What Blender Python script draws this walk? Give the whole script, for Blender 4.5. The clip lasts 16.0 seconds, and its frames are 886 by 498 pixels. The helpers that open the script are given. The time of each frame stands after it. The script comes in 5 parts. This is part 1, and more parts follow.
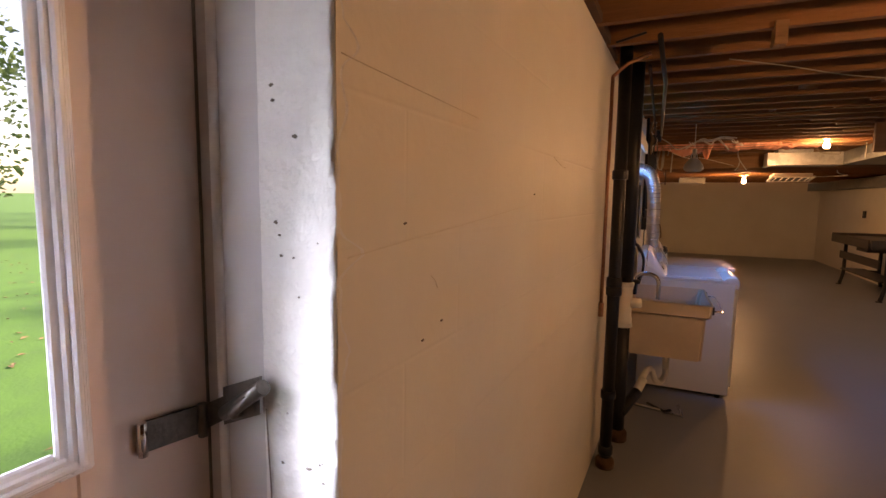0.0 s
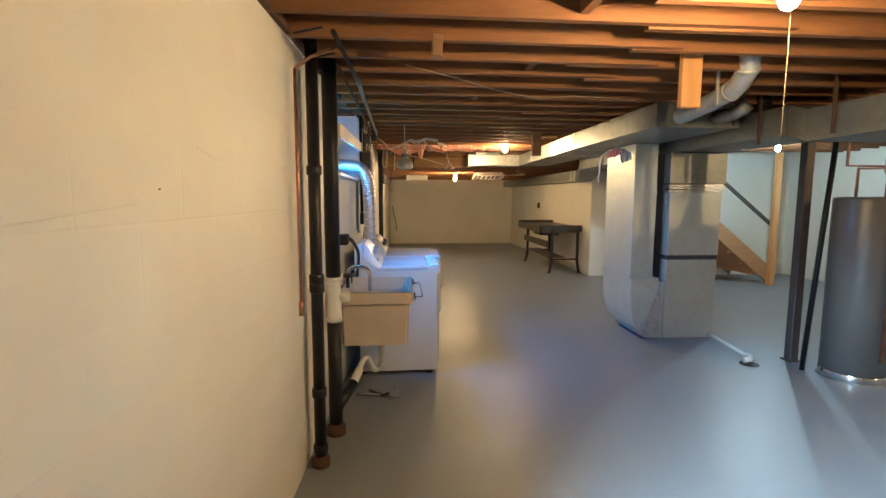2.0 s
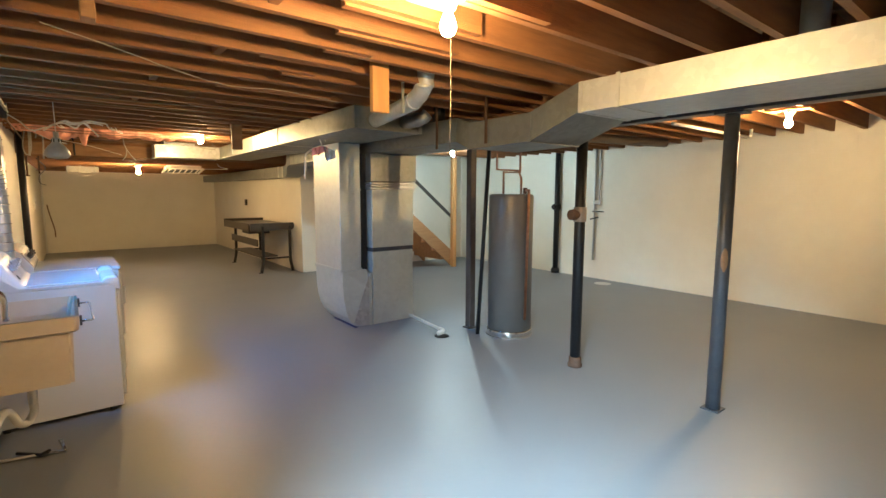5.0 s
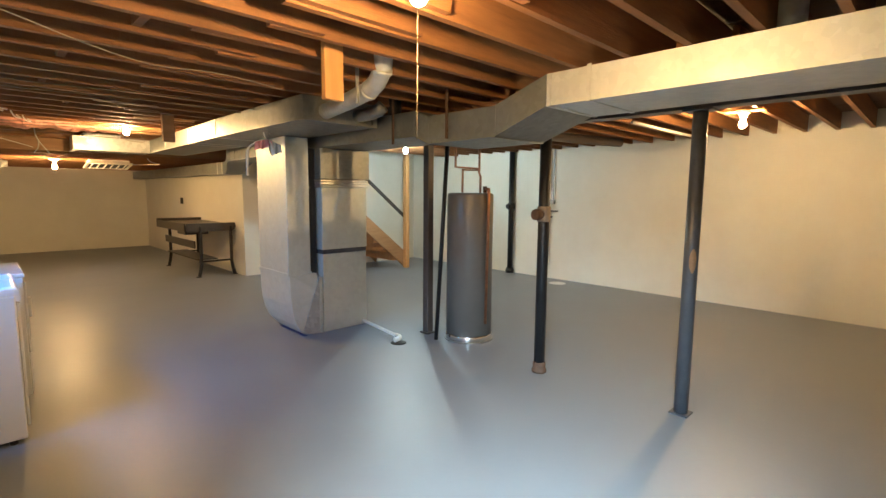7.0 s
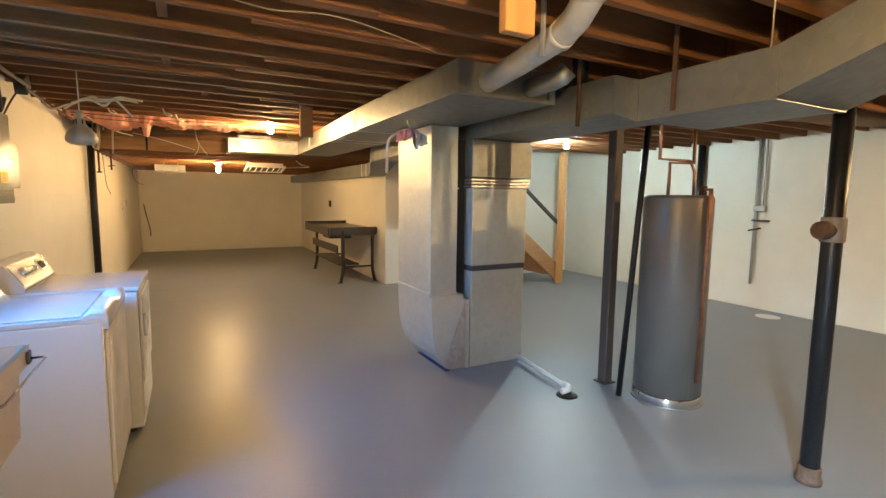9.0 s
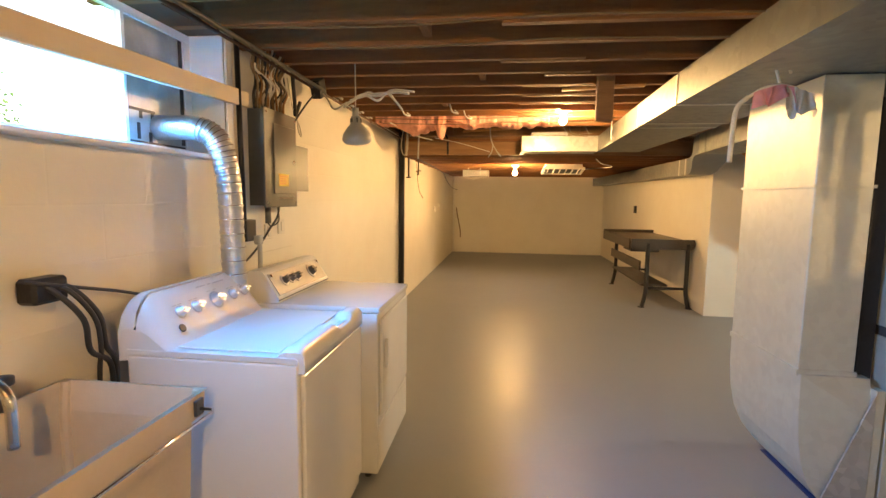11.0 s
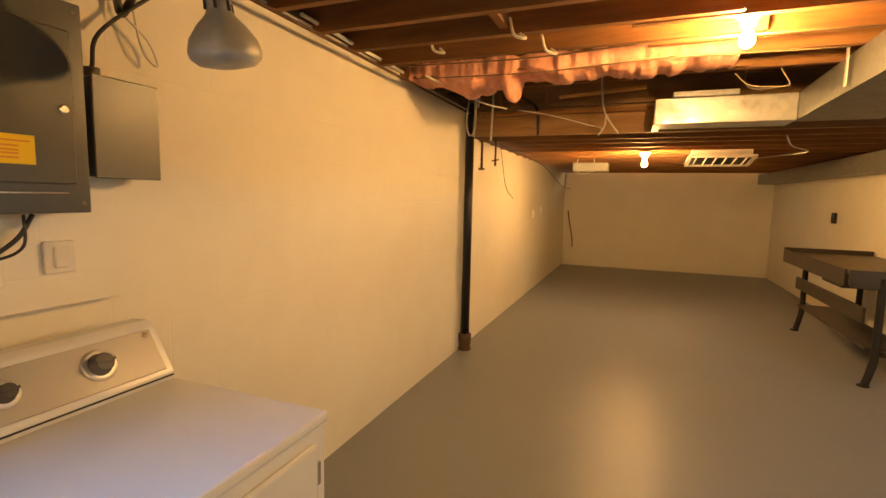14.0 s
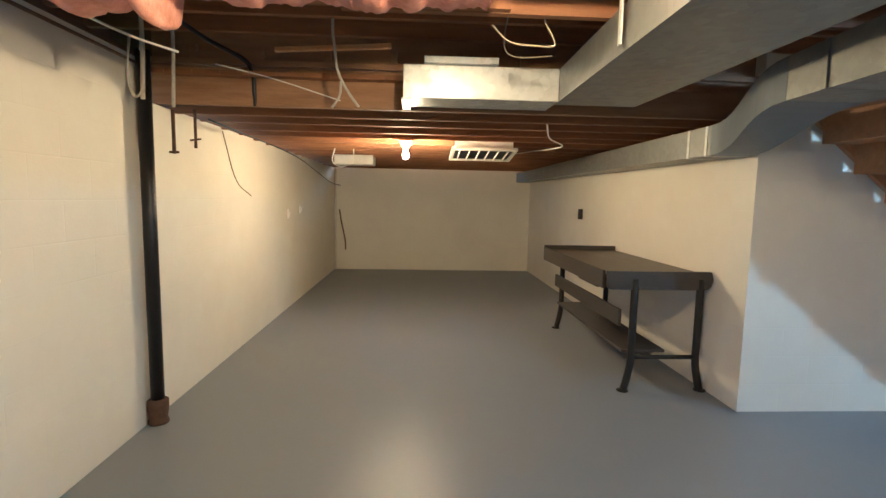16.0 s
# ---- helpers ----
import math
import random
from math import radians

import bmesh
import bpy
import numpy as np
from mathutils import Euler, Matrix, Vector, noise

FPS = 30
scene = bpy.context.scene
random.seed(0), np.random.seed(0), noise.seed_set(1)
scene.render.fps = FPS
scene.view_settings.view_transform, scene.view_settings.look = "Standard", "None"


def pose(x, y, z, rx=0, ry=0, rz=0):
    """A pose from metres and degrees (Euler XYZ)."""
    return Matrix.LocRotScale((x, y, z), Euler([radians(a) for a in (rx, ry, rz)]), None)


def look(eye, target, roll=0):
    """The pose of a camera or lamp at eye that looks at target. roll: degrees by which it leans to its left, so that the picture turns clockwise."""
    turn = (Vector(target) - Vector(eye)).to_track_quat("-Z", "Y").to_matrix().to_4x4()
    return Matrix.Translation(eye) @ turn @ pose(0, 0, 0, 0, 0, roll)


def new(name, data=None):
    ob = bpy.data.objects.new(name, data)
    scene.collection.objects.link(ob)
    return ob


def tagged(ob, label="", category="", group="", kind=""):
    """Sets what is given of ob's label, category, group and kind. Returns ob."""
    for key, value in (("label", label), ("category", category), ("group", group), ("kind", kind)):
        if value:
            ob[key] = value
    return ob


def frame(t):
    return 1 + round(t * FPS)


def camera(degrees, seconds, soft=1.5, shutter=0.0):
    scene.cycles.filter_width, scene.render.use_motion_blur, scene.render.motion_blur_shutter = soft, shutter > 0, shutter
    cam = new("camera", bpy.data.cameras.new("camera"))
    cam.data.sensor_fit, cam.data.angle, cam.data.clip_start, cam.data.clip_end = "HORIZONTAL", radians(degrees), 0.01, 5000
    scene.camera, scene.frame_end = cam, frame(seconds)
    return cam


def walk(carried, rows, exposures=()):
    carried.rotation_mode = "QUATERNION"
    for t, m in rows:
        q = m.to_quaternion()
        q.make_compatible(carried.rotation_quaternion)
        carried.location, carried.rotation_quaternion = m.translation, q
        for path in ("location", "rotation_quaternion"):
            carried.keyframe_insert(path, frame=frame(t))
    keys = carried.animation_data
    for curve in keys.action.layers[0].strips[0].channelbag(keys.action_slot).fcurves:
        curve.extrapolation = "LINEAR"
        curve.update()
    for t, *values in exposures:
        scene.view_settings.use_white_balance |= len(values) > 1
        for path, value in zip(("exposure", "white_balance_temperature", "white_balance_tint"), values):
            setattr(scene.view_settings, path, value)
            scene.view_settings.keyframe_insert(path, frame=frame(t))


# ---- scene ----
cam = camera(85.4, 16.0)
PATH = [
    (0, (0.170, 0.546, 1.487), (-0.643, 2.361, 1.274), 0.91),
    (0.5, (0.222, 0.588, 1.484), (-0.317, 2.502, 1.271), 0.35),
    (1, (0.290, 0.616, 1.481), (0.004, 2.584, 1.276), -0.30),
    (1.5, (0.373, 0.661, 1.485), (0.314, 2.649, 1.271), -0.00),
    (2, (0.424, 0.685, 1.484), (0.594, 2.666, 1.269), 0.20),
    (2.5, (0.438, 0.706, 1.489), (0.833, 2.654, 1.272), 0.10),
    (3, (0.445, 0.704, 1.493), (1.052, 2.597, 1.273), 0.10),
    (3.5, (0.454, 0.717, 1.489), (1.260, 2.534, 1.268), 0.10),
    (4, (0.471, 0.721, 1.491), (1.452, 2.449, 1.267), 0.20),
    (4.5, (0.475, 0.722, 1.494), (1.591, 2.365, 1.268), 0.20),
    (5, (0.481, 0.719, 1.493), (1.708, 2.282, 1.266), 0.20),
    (7.5, (0.682, 1.173, 1.479), (2.070, 2.595, 1.250), 0.50),
    (8, (0.809, 1.442, 1.462), (2.108, 2.946, 1.237), 0.50),
    (8.5, (0.939, 1.722, 1.458), (2.090, 3.341, 1.235), 0.60),
    (9, (1.074, 2.012, 1.466), (2.009, 3.766, 1.250), 0.70),
    (9.5, (1.166, 2.305, 1.454), (1.828, 4.180, 1.240), 0.70),
    (10, (1.253, 2.569, 1.465), (1.604, 4.527, 1.254), 0.70),
    (12.5, (1.500, 3.995, 1.456), (0.697, 5.814, 1.237), 1.00),
    (13, (1.465, 4.362, 1.460), (0.615, 6.159, 1.238), 1.10),
    (13.5, (1.487, 4.732, 1.454), (0.659, 6.539, 1.230), 1.20),
    (14, (1.500, 5.095, 1.459), (0.768, 6.944, 1.241), 1.20),
    (14.5, (1.490, 5.446, 1.484), (0.909, 7.348, 1.265), 1.10),
    (15, (1.529, 5.770, 1.458), (1.142, 7.721, 1.243), 1.20),
    (15.5, (1.596, 6.058, 1.464), (1.442, 8.041, 1.250), 1.10),
    (16, (1.695, 6.324, 1.463), (1.802, 8.310, 1.253), 1.10),
]
EXPOSURES = [
    (0.0, 1.95, 8300, 38), (0.6, 2.55, 8800, 34), (1.2, 2.95, 7500, 19), (2.0, 3.2, 5800, 3), (3.0, 3.35, 5900, 3), (4.0, 3.4, 6300, 3), (5.2, 3.4, 6400, 3),
    (7.4, 3.4, 6750, 6), (9.0, 3.52, 6700, 6), (10.2, 3.72, 7500, 9), (12.5, 3.45, 8900, 16), (13.0, 3.35, 10200, 22), (13.6, 3.35, 11300, 22), (14.0, 3.25, 10400, 17), (14.5, 3.25, 8000, 9), (15.0, 3.3, 5650, 4), (15.5, 3.38, 4800, 2), (16.0, 3.5, 4800, 3),
]
walk(cam, [(t, look(eye, target, roll)) for t, eye, target, roll in PATH], EXPOSURES)

# ---- daylight ----
world = bpy.data.worlds.new("sky")
world.use_nodes = True
scene.world = world
wn = world.node_tree.nodes
sky = wn.new("ShaderNodeTexSky")
sky.sky_type, sky.sun_disc, sky.sun_elevation, sky.sun_rotation = "NISHITA", False, radians(28), radians(40)
wn["Background"].inputs["Strength"].default_value = 0.15
world.node_tree.links.new(sky.outputs["Color"], wn["Background"].inputs["Color"])
sun = new("sun", bpy.data.lights.new("sun", "SUN"))
sun.data.energy, sun.data.angle, sun.data.color = 3.0, radians(12), (1.0, 0.95, 0.88)
sun.matrix_world = look((20, 20, 20), (0, 0, 0))

# daylight standing in the openings of the door and the window
door_sky = new("door_daylight", bpy.data.lights.new("door_daylight", "AREA"))
door_sky.data.shape, door_sky.data.size, door_sky.data.size_y = "RECTANGLE", 0.28, 0.66
door_sky.data.energy, door_sky.data.color, door_sky.data.spread = 6.6, (0.54, 0.77, 1.0), radians(52)
door_sky.matrix_world = look((-0.50, 0.52, 1.60), (2.02, 1.93, 0.0))
window_sky = new("window_daylight", bpy.data.lights.new("window_daylight", "AREA"))
window_sky.data.shape, window_sky.data.size, window_sky.data.size_y = "RECTANGLE", 0.82, 0.10
window_sky.data.energy, window_sky.data.color, window_sky.data.spread = 2.5, (0.03, 0.34, 1.0), radians(106)
window_sky.matrix_world = look((-0.09, 4.50, 1.87), (0.95, 4.98, 0.72))

WARM = (1.0, 0.645, 0.30)
COOL = (0.72, 0.92, 1.0)


# ---- materials ----
def mat(name, color, rough=0.6, metal=0.0, var=0.0, scale=6.0, bump=0.0, bump_scale=40.0, color2=None, stretch=(1, 1, 1), contrast=0.5):
    """A surface with patches between two colours and a fine relief."""
    m = bpy.data.materials.new(name)
    m.use_nodes = True
    nt = m.node_tree
    b = nt.nodes["Principled BSDF"]
    b.inputs["Roughness"].default_value, b.inputs["Metallic"].default_value = rough, metal
    b.inputs["Base Color"].default_value = (*color, 1)
    co = nt.nodes.new("ShaderNodeTexCoord")
    mp = nt.nodes.new("ShaderNodeMapping")
    mp.inputs["Scale"].default_value = stretch
    nt.links.new(co.outputs["Object"], mp.inputs["Vector"])
    if var or color2:
        c2 = color2 or tuple(max(0, c * (1 - var)) for c in color)
        n = nt.nodes.new("ShaderNodeTexNoise")
        n.inputs["Scale"].default_value, n.inputs["Detail"].default_value, n.inputs["Roughness"].default_value = scale, 6, 0.65
        r = nt.nodes.new("ShaderNodeValToRGB")
        r.color_ramp.elements[0].position, r.color_ramp.elements[1].position = 0.5 - contrast / 2 + 0.02, 0.5 + contrast / 2
        r.color_ramp.elements[0].color, r.color_ramp.elements[1].color = (*c2, 1), (*color, 1)
        nt.links.new(mp.outputs["Vector"], n.inputs["Vector"])
        nt.links.new(n.outputs["Fac"], r.inputs["Fac"])
        nt.links.new(r.outputs["Color"], b.inputs["Base Color"])
        mr = nt.nodes.new("ShaderNodeMapRange")
        mr.inputs["To Min"].default_value, mr.inputs["To Max"].default_value = max(0.03, rough - 0.1), min(1, rough + 0.1)
        nt.links.new(n.outputs["Fac"], mr.inputs["Value"])
        nt.links.new(mr.outputs["Result"], b.inputs["Roughness"])
    if bump:
        n2 = nt.nodes.new("ShaderNodeTexNoise")
        n2.inputs["Scale"].default_value, n2.inputs["Detail"].default_value = bump_scale, 5
        bp = nt.nodes.new("ShaderNodeBump")
        bp.inputs["Strength"].default_value, bp.inputs["Distance"].default_value = bump, 0.01
        nt.links.new(mp.outputs["Vector"], n2.inputs["Vector"])
        nt.links.new(n2.outputs["Fac"], bp.inputs["Height"])
        nt.links.new(bp.outputs["Normal"], b.inputs["Normal"])
    return m


def glow(name, color, strength):
    m = bpy.data.materials.new(name)
    m.use_nodes = True
    b = m.node_tree.nodes["Principled BSDF"]
    b.inputs["Base Color"].default_value = (0.9, 0.9, 0.85, 1)
    b.inputs["Emission Color"].default_value, b.inputs["Emission Strength"].default_value = (*color, 1), strength
    return m


def block_paint(name, color, stain, axis):
    """Painted concrete blocks: shallow joints, roller texture, faint stains."""
    m = mat(name, color, 0.55, 0, 0.1, 1.3, 0, 60, stain, contrast=0.7)
    nt = m.node_tree
    b = nt.nodes["Principled BSDF"]
    co = nt.nodes.new("ShaderNodeTexCoord")
    mp = nt.nodes.new("ShaderNodeMapping")
    mp.inputs["Rotation"].default_value = (radians(90), 0, radians(90)) if axis == "x" else (radians(90), 0, 0)
    mp.vector_type = "TEXTURE"
    br = nt.nodes.new("ShaderNodeTexBrick")
    br.inputs["Scale"].default_value = 1.0
    br.inputs["Brick Width"].default_value, br.inputs["Row Height"].default_value = 0.406, 0.203
    br.inputs["Mortar Size"].default_value, br.inputs["Mortar Smooth"].default_value = 0.006, 1.0
    br.inputs["Color1"].default_value = br.inputs["Color2"].default_value = (1, 1, 1, 1)
    br.inputs["Mortar"].default_value = (0.35, 0.35, 0.35, 1)
    nt.links.new(co.outputs["Object"], mp.inputs["Vector"])
    nt.links.new(mp.outputs["Vector"], br.inputs["Vector"])
    ns = nt.nodes.new("ShaderNodeTexNoise")
    ns.inputs["Scale"].default_value, ns.inputs["Detail"].default_value = 55, 6
    big = nt.nodes.new("ShaderNodeTexNoise")
    big.inputs["Scale"].default_value, big.inputs["Detail"].default_value = 2.2, 3
    nt.links.new(co.outputs["Object"], ns.inputs["Vector"])
    nt.links.new(co.outputs["Object"], big.inputs["Vector"])
    patchy = nt.nodes.new("ShaderNodeMix")
    patchy.data_type = "FLOAT"
    patchy.inputs["A"].default_value = 1.0
    nt.links.new(big.outputs["Fac"], patchy.inputs["Factor"])
    nt.links.new(br.outputs["Color"], patchy.inputs["B"])
    add = nt.nodes.new("ShaderNodeMath")
    add.operation = "MULTIPLY_ADD"
    add.inputs[1].default_value = 0.35
    nt.links.new(ns.outputs["Fac"], add.inputs[0])
    nt.links.new(patchy.outputs["Result"], add.inputs[2])
    bp = nt.nodes.new("ShaderNodeBump")
    bp.inputs["Strength"].default_value, bp.inputs["Distance"].default_value = 0.36, 0.005
    nt.links.new(add.outputs["Value"], bp.inputs["Height"])
    nt.links.new(bp.outputs["Normal"], b.inputs["Normal"])
    return m


def spangle(name, color, dark, rough, crystals=0.045, metal=0.62):
    """Galvanised sheet with crystal spangle."""
    m = mat(name, color, rough, metal, 0.0, 2.2, 0.04, 12, dark, contrast=0.8)
    nt = m.node_tree
    b = nt.nodes["Principled BSDF"]
    co = nt.nodes.new("ShaderNodeTexCoord")
    v = nt.nodes.new("ShaderNodeTexVoronoi")
    v.inputs["Scale"].default_value = 24
    nt.links.new(co.outputs["Object"], v.inputs["Vector"])
    sep = nt.nodes.new("ShaderNodeSeparateColor")
    nt.links.new(v.outputs["Color"], sep.inputs["Color"])
    mr = nt.nodes.new("ShaderNodeMapRange")
    mr.inputs["To Min"].default_value, mr.inputs["To Max"].default_value = rough - crystals, rough + crystals * 1.4
    nt.links.new(sep.outputs["Red"], mr.inputs["Value"])
    nt.links.new(mr.outputs["Result"], b.inputs["Roughness"])
    tone = nt.nodes.new("ShaderNodeMapRange")
    tone.inputs["To Min"].default_value, tone.inputs["To Max"].default_value = 1.0 - crystals, 1.0 + crystals
    nt.links.new(sep.outputs["Green"], tone.inputs["Value"])
    tint = nt.nodes.new("ShaderNodeVectorMath")
    tint.operation = "SCALE"
    nt.links.new(b.inputs["Base Color"].links[0].from_socket, tint.inputs[0])
    nt.links.new(tone.outputs["Result"], tint.inputs["Scale"])
    nt.links.new(tint.outputs["Vector"], b.inputs["Base Color"])
    return m


M_WALL_X = block_paint("painted_block_x", (0.80, 0.76, 0.66), (0.68, 0.62, 0.51), "x")
M_WALL_Y = block_paint("painted_block_y", (0.80, 0.77, 0.68), (0.68, 0.635, 0.54), "y")
M_FLOOR = mat("floor_paint", (0.235, 0.25, 0.268), 0.43, 0, 0.18, 1.1, 0.06, 30, (0.205, 0.218, 0.235), contrast=0.8)
M_JOIST = mat("joist_wood", (0.31, 0.135, 0.05), 0.75, 0, 0.4, 5, 0.25, 40, (0.17, 0.07, 0.025), stretch=(0.4, 4, 4))
M_DECK = mat("subfloor_wood", (0.14, 0.07, 0.032), 0.8, 0, 0.4, 4, 0.2, 30, (0.07, 0.034, 0.016), stretch=(3, 0.5, 3))
M_BEAMWOOD = mat("old_beam_wood", (0.36, 0.20, 0.10), 0.75, 0, 0.4, 4, 0.25, 40, (0.2, 0.1, 0.045), stretch=(0.5, 4, 4))
M_PINE = mat("pine_wood", (0.62, 0.33, 0.13), 0.6, 0, 0.3, 5, 0.15, 40, (0.48, 0.23, 0.08), stretch=(5, 5, 0.5))
M_STAIRWOOD = mat("stair_wood", (0.45, 0.24, 0.11), 0.6, 0, 0.3, 5, 0.1, 40, (0.32, 0.16, 0.07), stretch=(0.5, 4, 4))
M_GALV = spangle("galvanised_steel", (0.74, 0.735, 0.70), (0.60, 0.60, 0.57), 0.54)
M_GALV_DROP = spangle("grey_galvanised_steel", (0.66, 0.69, 0.64), (0.54, 0.565, 0.52), 0.5, 0.035, 0.45)
M_GALV_NEW = spangle("bright_spangled_steel", (0.62, 0.62, 0.60), (0.50, 0.50, 0.48), 0.40, 0.11)
# old dull sheet, darkened further to carry the shade on duct sides and undersides
M_GALV_OLD_SHADED = spangle("dull_shaded_galvanised_steel", (0.36, 0.365, 0.345), (0.25, 0.255, 0.24), 0.5, 0.05, 0.85)
# elbow sheet: shade and a cool bluish reflection are put into the base colour
M_SHADED_BLUE = mat("shaded_blue_grey_sheet", (0.24, 0.27, 0.30), 0.55, 0.4, 0.2, 6)
M_DRYERKNOB = mat("smoked_knob", (0.10, 0.10, 0.105), 0.25, 0.3)
M_CHROME = mat("chrome", (0.8, 0.8, 0.8), 0.15, 1.0)
M_FOIL = mat("duct_foil", (0.72, 0.72, 0.71), 0.34, 0.95, 0.12, 30, 0.25, 60)
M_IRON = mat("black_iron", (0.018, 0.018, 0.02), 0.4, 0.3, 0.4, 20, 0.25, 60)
M_STEELPOST = mat("painted_steel_post", (0.085, 0.09, 0.10), 0.42, 0.2, 0.4, 9, 0.15, 60, (0.05, 0.055, 0.07))
M_RUSTPOST = mat("rusty_brown_post", (0.085, 0.07, 0.065), 0.55, 0.2, 0.4, 9, 0.2, 60, (0.06, 0.045, 0.04))
M_RUST = mat("rust", (0.14, 0.075, 0.045), 0.8, 0.2, 0.5, 25, 0.5, 60)
M_COPPER = mat("copper", (0.52, 0.24, 0.13), 0.4, 0.9, 0.4, 15, 0.05, 60, (0.25, 0.12, 0.08))
M_PVC = mat("white_pvc", (0.78, 0.76, 0.70), 0.35, 0, 0.1, 10)
M_ENAMEL = mat("white_enamel", (0.70, 0.70, 0.685), 0.22, 0, 0.03, 3)
M_CONSOLE = mat("silver_console", (0.36, 0.35, 0.33), 0.42, 0.3, 0.05, 5)
M_KNOB = mat("chrome_knob", (0.6, 0.6, 0.6), 0.32, 0.6)
M_DARK = mat("black_plastic", (0.02, 0.02, 0.022), 0.45)
M_GREYMARK = mat("grey_print", (0.42, 0.41, 0.40), 0.5)
M_SINK = mat("beige_plastic", (0.62, 0.52, 0.40), 0.5, 0, 0.12, 8, 0.08, 80, (0.54, 0.44, 0.33))
M_HEATER = mat("grey_heater_enamel", (0.165, 0.152, 0.138), 0.38, 0.25, 0.12, 4, 0.03, 20)
M_PANEL = mat("grey_panel_enamel", (0.062, 0.063, 0.058), 0.32, 0.1, 0.12, 6, 0.02, 20)
M_BOX = mat("grey_enamel", (0.11, 0.11, 0.10), 0.38, 0.1, 0.1, 6)
M_YELLOW = mat("yellow_label", (0.85, 0.55, 0.03), 0.5)
M_ORANGE = mat("orange_print", (0.7, 0.25, 0.03), 0.5)
M_WHITE = mat("white_paint", (0.80, 0.79, 0.76), 0.45, 0, 0.06, 5, 0.08, 40)
M_CHALK = mat("rough_white_paint", (0.84, 0.82, 0.78), 0.7, 0, 0.12, 14, 0.4, 60)
M_DOOR = mat("door_paint", (0.80, 0.68, 0.62), 0.5, 0, 0.08, 3, 0.05, 25)
M_FRAME = mat("door_frame_paint", (0.60, 0.575, 0.56), 0.5, 0, 0.1, 5, 0.1, 40)
M_VINYL = mat("white_vinyl", (0.82, 0.84, 0.86), 0.3)
M_LATCH = mat("worn_steel_latch", (0.17, 0.15, 0.13), 0.42, 0.8, 0.5, 40, 0.3, 60)
M_BENCH = mat("dark_bench_wood", (0.055, 0.045, 0.037), 0.45, 0, 0.4, 5, 0.15, 40, (0.032, 0.027, 0.023), stretch=(4, 0.5, 4))
M_BENCHTOP = mat("worn_bench_top", (0.12, 0.09, 0.06), 0.4, 0, 0.4, 4, 0.1, 40, (0.07, 0.055, 0.04), stretch=(4, 0.6, 4))
M_CAST = mat("cast_iron", (0.03, 0.028, 0.026), 0.5, 0.4, 0.4, 15, 0.2, 50)
M_PINK = mat("pink_insulation", (0.84, 0.42, 0.32), 0.98, 0, 0.35, 14, 0.55, 45, (0.56, 0.22, 0.14))
M_CORD = mat("dull_pull_cord", (0.34, 0.28, 0.20), 0.8)
M_ROPE = mat("grey_rope", (0.5, 0.46, 0.38), 0.9, 0, 0.2, 60, 0.5, 200)
M_WIREWHITE = mat("white_cable", (0.66, 0.62, 0.54), 0.5)
M_WIREBLACK = mat("black_cable", (0.02, 0.02, 0.02), 0.5)
M_WIREBROWN = mat("cloth_cable", (0.20, 0.13, 0.07), 0.8)
M_LAMP = mat("grey_lamp_aluminium", (0.44, 0.44, 0.42), 0.45, 0.25, 0.15, 20)
M_PORCELAIN = mat("porcelain", (0.82, 0.80, 0.75), 0.2)
M_REGISTER = mat("register_paint", (0.72, 0.68, 0.60), 0.45, 0, 0.1, 10)
M_CLOTH = mat("pink_cloth", (0.8, 0.35, 0.38), 0.9, 0, 0.2, 20)
M_BAG = mat("thin_plastic", (0.75, 0.73, 0.70), 0.3)
M_TAPE = mat("blue_tape", (0.03, 0.05, 0.16), 0.6)
M_GRASS = mat("lawn", (0.10, 0.28, 0.04), 0.9, 0, 0.4, 2.5, 0.8, 30, (0.06, 0.17, 0.03))
M_LEAF = mat("leaves", (0.12, 0.19, 0.07), 0.7, 0, 0.4, 6)
M_LEAFDRY = mat("dry_leaves", (0.32, 0.2, 0.1), 0.8)
M_BARK = mat("bark", (0.10, 0.075, 0.055), 0.9, 0, 0.3, 12, 0.6, 30)
M_BULBWARM = glow("warm_bulb", WARM, 200)
M_BULBBRIGHT = glow("brighter_warm_bulb", WARM, 235)
M_BULBCOOL = glow("cool_bulb", COOL, 262)
M_GLASS = bpy.data.materials.new("window_glass")
M_GLASS.use_nodes = True
M_GLASS.node_tree.nodes["Principled BSDF"].inputs["Transmission Weight"].default_value = 1.0
M_GLASS.node_tree.nodes["Principled BSDF"].inputs["Roughness"].default_value = 0.02
M_GLASS.node_tree.nodes["Principled BSDF"].inputs["IOR"].default_value = 1.1


# ---- mesh helpers ----
def box(bm, x0, x1, y0, y1, z0, z1, bevel=0.0, seg=1):
    r = bmesh.ops.create_cube(bm, size=1)
    for v in r["verts"]:
        v.co = Vector(((x0 + x1) / 2 + v.co.x * (x1 - x0), (y0 + y1) / 2 + v.co.y * (y1 - y0), (z0 + z1) / 2 + v.co.z * (z1 - z0)))
    if bevel:
        edges = list({e for v in r["verts"] for e in v.link_edges})
        bmesh.ops.bevel(bm, geom=edges, offset=bevel, segments=seg, affect="EDGES", profile=0.5)
    return r["verts"]


